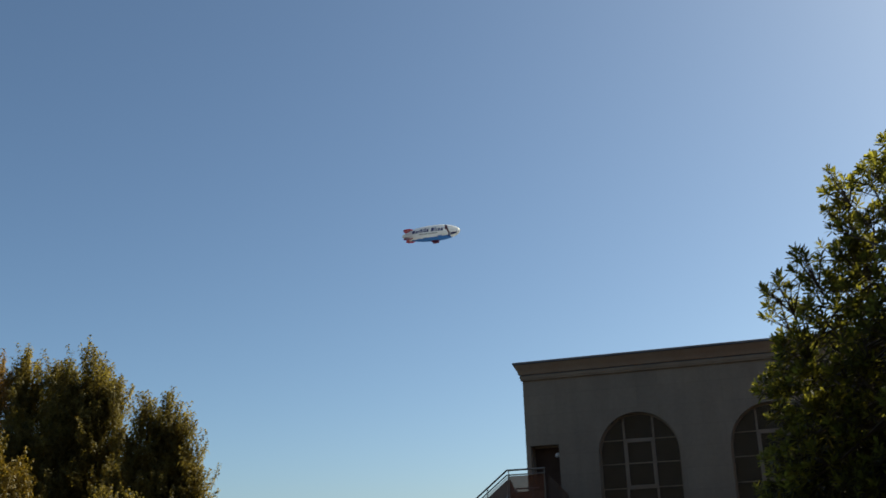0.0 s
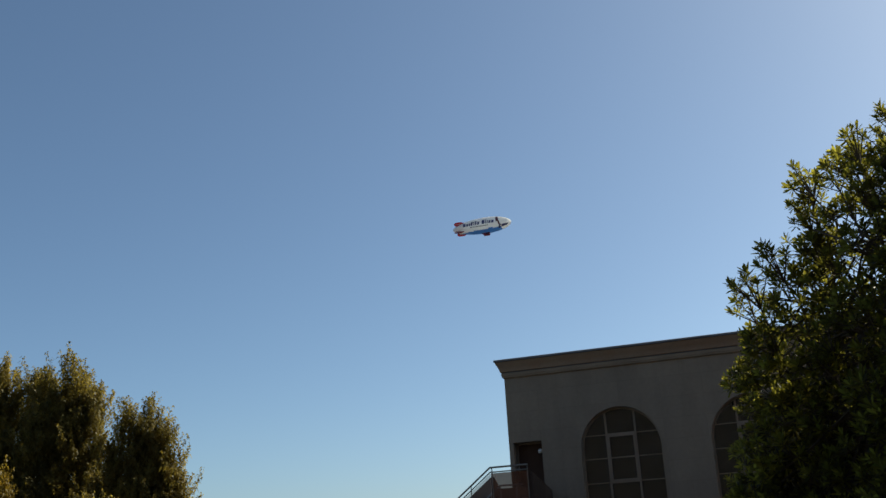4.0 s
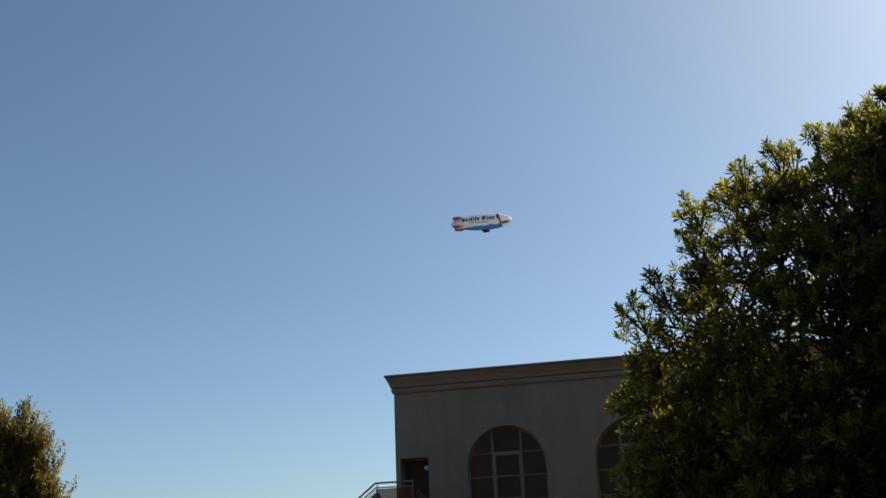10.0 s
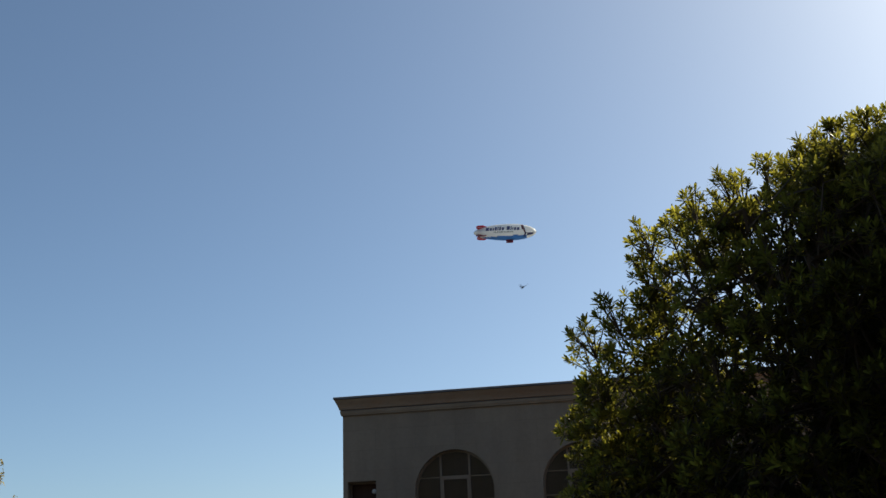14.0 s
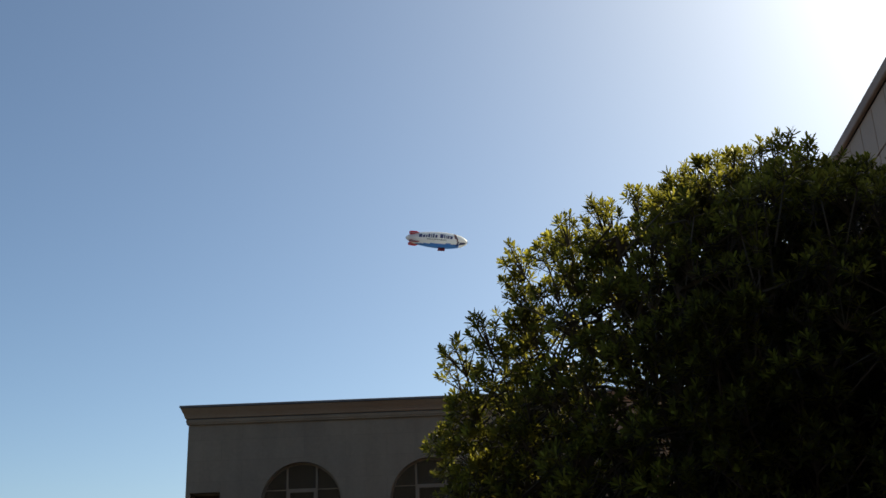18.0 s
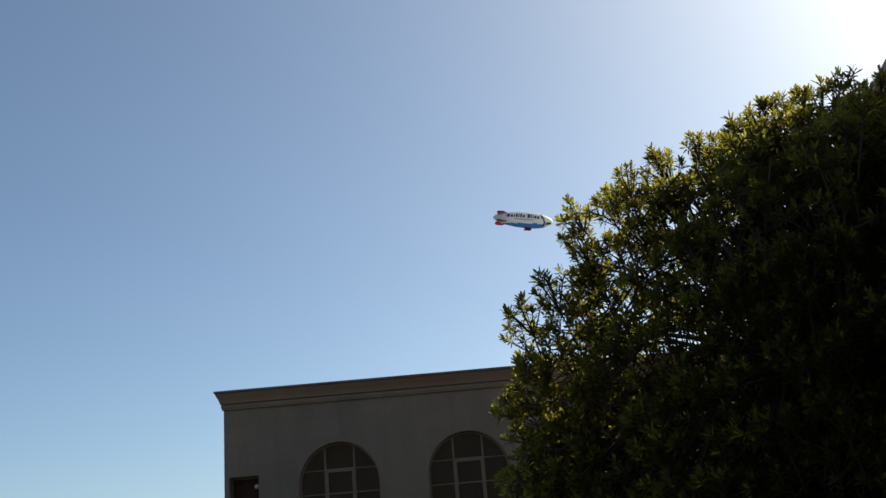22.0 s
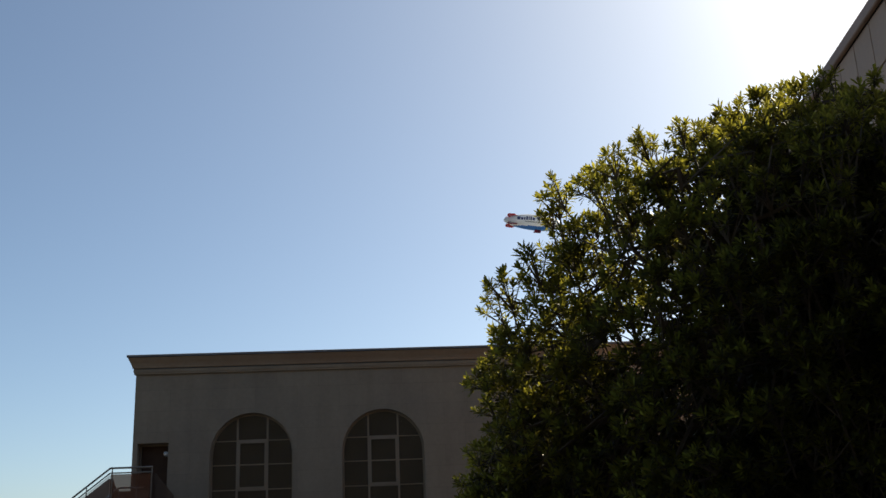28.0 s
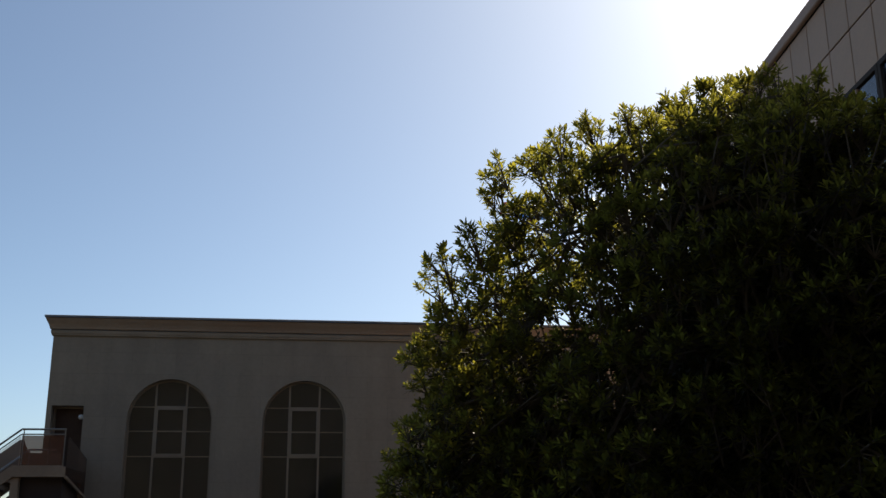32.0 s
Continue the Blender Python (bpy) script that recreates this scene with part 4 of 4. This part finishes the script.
# ---- airship ----
def airship():
    LEN, RAD = 40.8, 5.4
    ship = thing("airship", (0, 0, 0), "white advertising airship with blue belly and red fins", "airship")

    def radius(s):
        """Radius at s from 0 (tail) to 1 (nose)."""
        u = s / 0.58 if s < 0.58 else (1 - s) / 0.42
        u = max(0.0, min(1.0, u))
        return RAD * ((1 - (1 - u) ** 2.0) ** (0.56 if s < 0.58 else 0.51))

    def spot(s, a, lift=0.0):
        r = radius(s) + lift
        return Vector(((s - 0.5) * LEN, -r * math.cos(a), r * math.sin(a)))  # a = 0 faces -y, 90 degrees is up

    bm = bmesh.new()
    NS, NA = 56, 48
    ss = [0.5 - 0.5 * math.cos(math.pi * k / NS) for k in range(1, NS)]
    rings = [[bm.verts.new(spot(s, math.tau * j / NA)) for j in range(NA)] for s in ss]
    ends = [bm.verts.new((-LEN / 2, 0, 0)), bm.verts.new((LEN / 2, 0, 0))]
    for i, (a, b) in enumerate(zip(rings, rings[1:])):
        s = (ss[i] + ss[i + 1]) / 2
        for j in range(NA):
            f = bm.faces.new((a[j], a[(j + 1) % NA], b[(j + 1) % NA], b[j]))
            ang = math.degrees(math.tau * (j + 0.5) / NA)
            h = math.sin(radians(ang)) * radius(s) / RAD
            belly = -0.70 + 0.35 * max(0.0, s - 0.5) + 0.9 * max(0.0, 0.22 - s)
            f.material_index = 1 if h < belly and s < 0.86 else 0
    for j in range(NA):
        bm.faces.new((rings[0][j], rings[0][(j + 1) % NA], ends[0]))
        bm.faces.new((rings[-1][j], rings[-1][(j + 1) % NA], ends[1]))
    env = part("envelope", bm, [M_ENV, M_BLUE], ship, smooth=True)

    def patch(name, s0, s1, a0, a1, mat, lean=0.0, n=6, lift=0.06):
        bm = bmesh.new()
        grid = [[[bm.verts.new(spot(s0 + (s1 - s0) * i / n + lean * j / n, radians(a0 + (a1 - a0) * j / n), l)) for j in range(n + 1)] for i in range(n + 1)] for l in (lift, -0.05)]
        for i in range(n):
            for j in range(n):
                bm.faces.new((grid[0][i][j], grid[0][i + 1][j], grid[0][i + 1][j + 1], grid[0][i][j + 1]))
        for i in range(n):
            for j in (0, n):
                bm.faces.new((grid[0][i][j], grid[0][i + 1][j], grid[1][i + 1][j], grid[1][i][j]))
                bm.faces.new((grid[0][j][i], grid[0][j][i + 1], grid[1][j][i + 1], grid[1][j][i]))
        return part(name, bm, mat, env, smooth=False)

    # plain bars stand for the lettering
    x = 0.205
    for k, w in enumerate((0.044, 0.031, 0.020, 0.027, 0.013, 0.024, 0.031, 0.018, 0.042, 0.013, 0.013, 0.029, 0.033)):
        if k != 7:
            patch("lettering_bar", x, x + w * 1.14, -4, 27 if k in (0, 3, 4, 5, 8, 9) else 18, M_NAVY, 0.006)
        x += w * 1.14 + 0.0125
    for k in range(12):
        w = 0.017 if k % 4 else 0.023
        patch("small_bar", 0.335 + k * 0.0265, 0.335 + k * 0.0265 + w, -20, -13, M_SLATE)
    patch("red_patch", 0.780, 0.822, 2, 58, M_MAROON, -0.02)
    patch("red_patch", 0.818, 0.845, -24, 14, M_MAROON, -0.02)
    patch("blue_patch", 0.80, 0.83, -62, -22, M_NAVY, 0.03)
    patch("blue_patch", 0.855, 0.955, -52, -26, M_NAVY, 0.012)
    # four tail fins with rudders
    for ang in (45, 135, 225, 315):
        d = Vector((0, -math.cos(radians(ang)), math.sin(radians(ang))))
        t = Vector((1, 0, 0)).cross(d)
        bm = bmesh.new()
        prof = [(-0.425, 1.0), (-0.430, 5.2), (-0.335, 5.35), (-0.285, 4.3), (-0.28, 3.0)]
        loops = [[bm.verts.new(Vector((s * LEN, 0, 0)) + d * r + t * o * (0.28 if r < 4 else 0.14)) for s, r in prof] for o in (-1, 1)]
        bm.faces.new(loops[0])
        bm.faces.new(loops[1][::-1])
        for k in range(len(prof)):
            q = (k + 1) % len(prof)
            bm.faces.new((loops[0][k], loops[0][q], loops[1][q], loops[1][k]))
        fin = part("fin", bm, M_RED, ship, "red tail fin")
        bm = bmesh.new()
        prof = [(-0.448, 3.0), (-0.453, 4.7), (-0.4315, 5.0), (-0.4285, 2.8)]
        loops = [[bm.verts.new(Vector((s * LEN, 0, 0)) + d * r + t * o * 0.10) for s, r in prof] for o in (-1, 1)]
        bm.faces.new(loops[0])
        bm.faces.new(loops[1][::-1])
        for k in range(4):
            q = (k + 1) % 4
            bm.faces.new((loops[0][k], loops[0][q], loops[1][q], loops[1][k]))
        part("rudder", bm, M_RED, fin)
        bm = bmesh.new()
        for o in (-1, 1):
            c = [Vector((s * LEN, 0, 0)) + d * r + t * o * 0.31 for s, r in ((-0.430, 3.85), (-0.431, 4.2), (-0.314, 4.17), (-0.303, 3.85))]
            vs = [bm.verts.new(v) for v in c] + [bm.verts.new(v - t * o * 0.2) for v in c]
            bm.faces.new(vs[:4])
            for k in range(4):
                bm.faces.new((vs[k], vs[(k + 1) % 4], vs[4 + (k + 1) % 4], vs[4 + k]))
        part("stripe", bm, M_ENV, fin, "white stripe")
    # gondola
    bm = bmesh.new()
    box(bm, 1.2, 5.6, -0.95, 0.95, -7.15, -5.0, bevel=0.4)
    gon = part("gondola", bm, M_RED, ship, "red gondola")
    part("window", boxes((2.6, 5.1, -0.97, 0.97, -6.3, -5.7)), M_BIRD, gon)
    for s in (-1, 1):
        bm = bmesh.new()
        tube(bm, (1.0, s * 1.9, -6.3), (2.8, s * 1.9, -6.3), 0.42, 0.36, 12)
        part("engine", bm, M_RED, gon)
        part("strut", boxes((1.5, 2.0, min(s * 0.9, s * 1.7), max(s * 0.9, s * 1.7), -6.4, -6.2)), M_RED, gon)
    bm = bmesh.new()
    tube(bm, (LEN / 2 - 0.35, 0, 0), (LEN / 2 + 0.35, 0, 0), 0.35, 0.12, 12)
    part("nose_cone", bm, M_WHITE, ship)
    return ship


ship = airship()


# ---- bird ----
def bird():
    b = thing("bird", (0, 0, 0), "small dark bird in flight", "bird")
    bm = bmesh.new()
    bmesh.ops.create_uvsphere(bm, u_segments=12, v_segments=8, radius=1.0, matrix=Matrix.Diagonal((0.105, 0.034, 0.034, 1)))
    part("body", bm, M_BIRD, b, smooth=True)  # wings held half open
    bm = bmesh.new()
    bmesh.ops.create_uvsphere(bm, u_segments=10, v_segments=7, radius=0.028, matrix=Matrix.Translation((0.10, 0, 0.012)))
    tube(bm, (0.12, 0, 0.01), (0.15, 0, 0.006), 0.008, 0.001, 6)
    part("head", bm, M_BIRD, b, smooth=True)
    bm = prism(bmesh.new(), [(-0.19, -0.035), (-0.165, 0.0), (-0.19, 0.035), (-0.08, 0.018), (-0.08, -0.018)], -0.003, 0.003)
    bmesh.ops.rotate(bm, verts=bm.verts, cent=(0, 0, 0), matrix=Matrix.Rotation(radians(90), 3, "X"))
    part("tail", bm, M_BIRD, b)
    for s in (-1, 1):
        bm = prism(bmesh.new(), [(0.05, 0.02), (0.045, 0.07), (-0.03, 0.12), (-0.14, 0.15), (-0.06, 0.08), (-0.05, 0.02)], -0.004, 0.004)
        bmesh.ops.rotate(bm, verts=bm.verts, cent=(0, 0, 0), matrix=Matrix.Rotation(radians(-90 * s), 3, "X"))
        bmesh.ops.rotate(bm, verts=bm.verts, cent=(0, 0, 0), matrix=Matrix.Rotation(radians(28 * s), 3, "X"))
        part("wing", bm, M_BIRD, b)
    b.scale = (1.5, 1.5, 1.5)
    return b


flyer = bird()

# ---- cladding tiles on the street face ----
TW, TH, TY0, TZ1 = 0.83, 0.99, 14.64, EAVE_B - 0.01
for k in range(-17, 12):
    y = TY0 + k * TW
    for r in range(10):
        z1 = TZ1 - r * TH
        if r in (2, 3, 6, 7) and (k + 3) % 6 < 4 and k < 1:
            continue
        cladding_tile(y, y + TW, z1 - TH, z1)


def clad_window(y0, y1, z0, z1):
    ring = boxes((0.07, 0.16, y0 + 0.01, y1 - 0.01, z1 - 0.09, z1 - 0.01), (0.07, 0.16, y0 + 0.01, y1 - 0.01, z0 + 0.01, z0 + 0.09),
                 (0.07, 0.16, y0 + 0.01, y0 + 0.09, z0 + 0.09, z1 - 0.09), (0.07, 0.16, y1 - 0.09, y1 - 0.01, z0 + 0.09, z1 - 0.09))
    w = part("window", ring, M_JOINT, clad, "dark-framed window")
    part("pane", boxes((0.112, 0.120, y0 + 0.09, y1 - 0.09, z0 + 0.09, z1 - 0.09)), M_GLASS, w)
    part("mullion", boxes((0.08, 0.128, (y0 + y1) / 2 - 0.03, (y0 + y1) / 2 + 0.03, z0 + 0.09, z1 - 0.09)), M_EAVE, w)


for k in range(-15, 0, 6):
    for z1 in (TZ1 - 2 * TH, TZ1 - 6 * TH):
        for a in (0, 2):
            n = min(2, 1 - k - a)
            if n > 0:
                clad_window(TY0 + (k + a) * TW, TY0 + (k + a + n) * TW, z1 - 2 * TH, z1)


# ---- what moves ----
def motions():
    # seconds and height over the eye
    height = [(0, 216), (6, 216), (11, 221), (14.5, 226), (17.5, 228), (19.5, 230), (20.5, 230), (22.5, 227), (24.5, 219), (25.5, 216), (29.5, 217), (32, 218)]
    # seconds, bearing of the airship clockwise from +y, height angle, heading anticlockwise from +x, nose down
    flight = [
        (0, -19.88, 18.45, 2.9, 0.5),
        (1, -18.87, 18.56, 1.3, 0.7),
        (2, -17.80, 18.60, -0.1, 0.8),
        (2.5, -17.34, 18.66, -0.7, 0.9),
        (4.5, -15.18, 18.56, -2.5, 1.2),
        (5.5, -14.27, 18.74, -3.1, 1.4),
        (6.5, -13.27, 18.84, -3.3, 1.6),
        (7.5, -12.16, 18.96, -3.4, 1.9),
        (8.5, -11.18, 19.13, -3.2, 2.2),
        (9.5, -10.14, 19.29, -2.8, 2.5),
        (10.5, -9.07, 19.43, -2.2, 2.8),
        (11.5, -8.00, 19.57, -1.4, 3.1),
        (12.5, -6.95, 19.75, -0.4, 3.4),
        (13.5, -5.86, 19.86, 0.8, 3.6),
        (14.5, -4.81, 19.94, 2.1, 3.8),
        (16.5, -2.53, 20.07, 5.2, 4.2),
        (17.5, -1.31, 20.10, 7.0, 4.4),
        (18.5, -0.25, 20.08, 8.9, 4.5),
        (19.5, 0.75, 20.01, 10.2, 4.4),
        (20.5, 1.91, 19.88, 11.1, 4.8),
        (21.5, 2.97, 19.65, 12.0, 5.8),
        (22.5, 3.83, 19.47, 12.5, 6.2),
        (23.5, 4.80, 19.26, 12.4, 6.1),
        (24.5, 5.78, 18.97, 11.7, 5.8),
        (25.5, 6.72, 18.70, 10.8, 5.3),
        (27.5, 8.47, 18.33, 8.7, 3.9),
        (28.5, 9.31, 18.20, 7.7, 3.8),
        (29.5, 10.25, 18.06, 6.8, 3.9),
        (30.5, 11.21, 17.88, 5.8, 3.9),
        (32, 12.56, 17.68, 4.4, 3.9),
    ]
    rows = []
    for t, az, el, yaw, dip in flight:
        alt = float(np.interp(t, *zip(*height)))
        r = alt / math.tan(radians(el))
        rows.append((t, pose(r * math.sin(radians(az)), r * math.cos(radians(az)), alt + 1.6, 0, dip, yaw)))
    walk(ship, rows)
    path = [
        (0, 62.00, -30.00, 42.00),
        (12, 17.09, -17.41, 8.43),
        (13, 5.81, 7.03, 8.78),
        (13.3, 4.18, 17.26, 10.96),
        (13.4, 3.77, 20.43, 11.64),
        (13.5, 3.08, 24.07, 12.41),
        (13.6, 2.26, 27.71, 13.04),
        (13.7, 1.15, 31.87, 13.53),
        (13.8, -0.20, 36.36, 14.38),
        (13.9, -1.70, 40.85, 15.05),
        (14, -3.51, 45.86, 15.44),
        (14.1, -5.25, 50.72, 16.15),
        (14.2, -7.29, 55.55, 16.68),
        (14.3, -9.30, 60.48, 16.68),
        (15, -16.00, 80.00, 11.00),
        (17, -24.00, 110.00, 3.00),
        (19, -28.00, 125.00, 0.12),
        (32, -28.00, 125.20, 0.12),
    ]
    rows = []
    for k, (t, x, y, z) in enumerate(path):
        a, b = Vector(path[max(k - 1, 0)][1:]), Vector(path[min(k + 1, len(path) - 1)][1:])
        v = b - a
        yaw = math.degrees(math.atan2(v.y, v.x))
        rows.append((t, pose(x, y, z, 0, max(-35, min(35, -math.degrees(math.atan2(v.z, v.xy.length)))), yaw)))
    walk(flyer, rows)


motions()
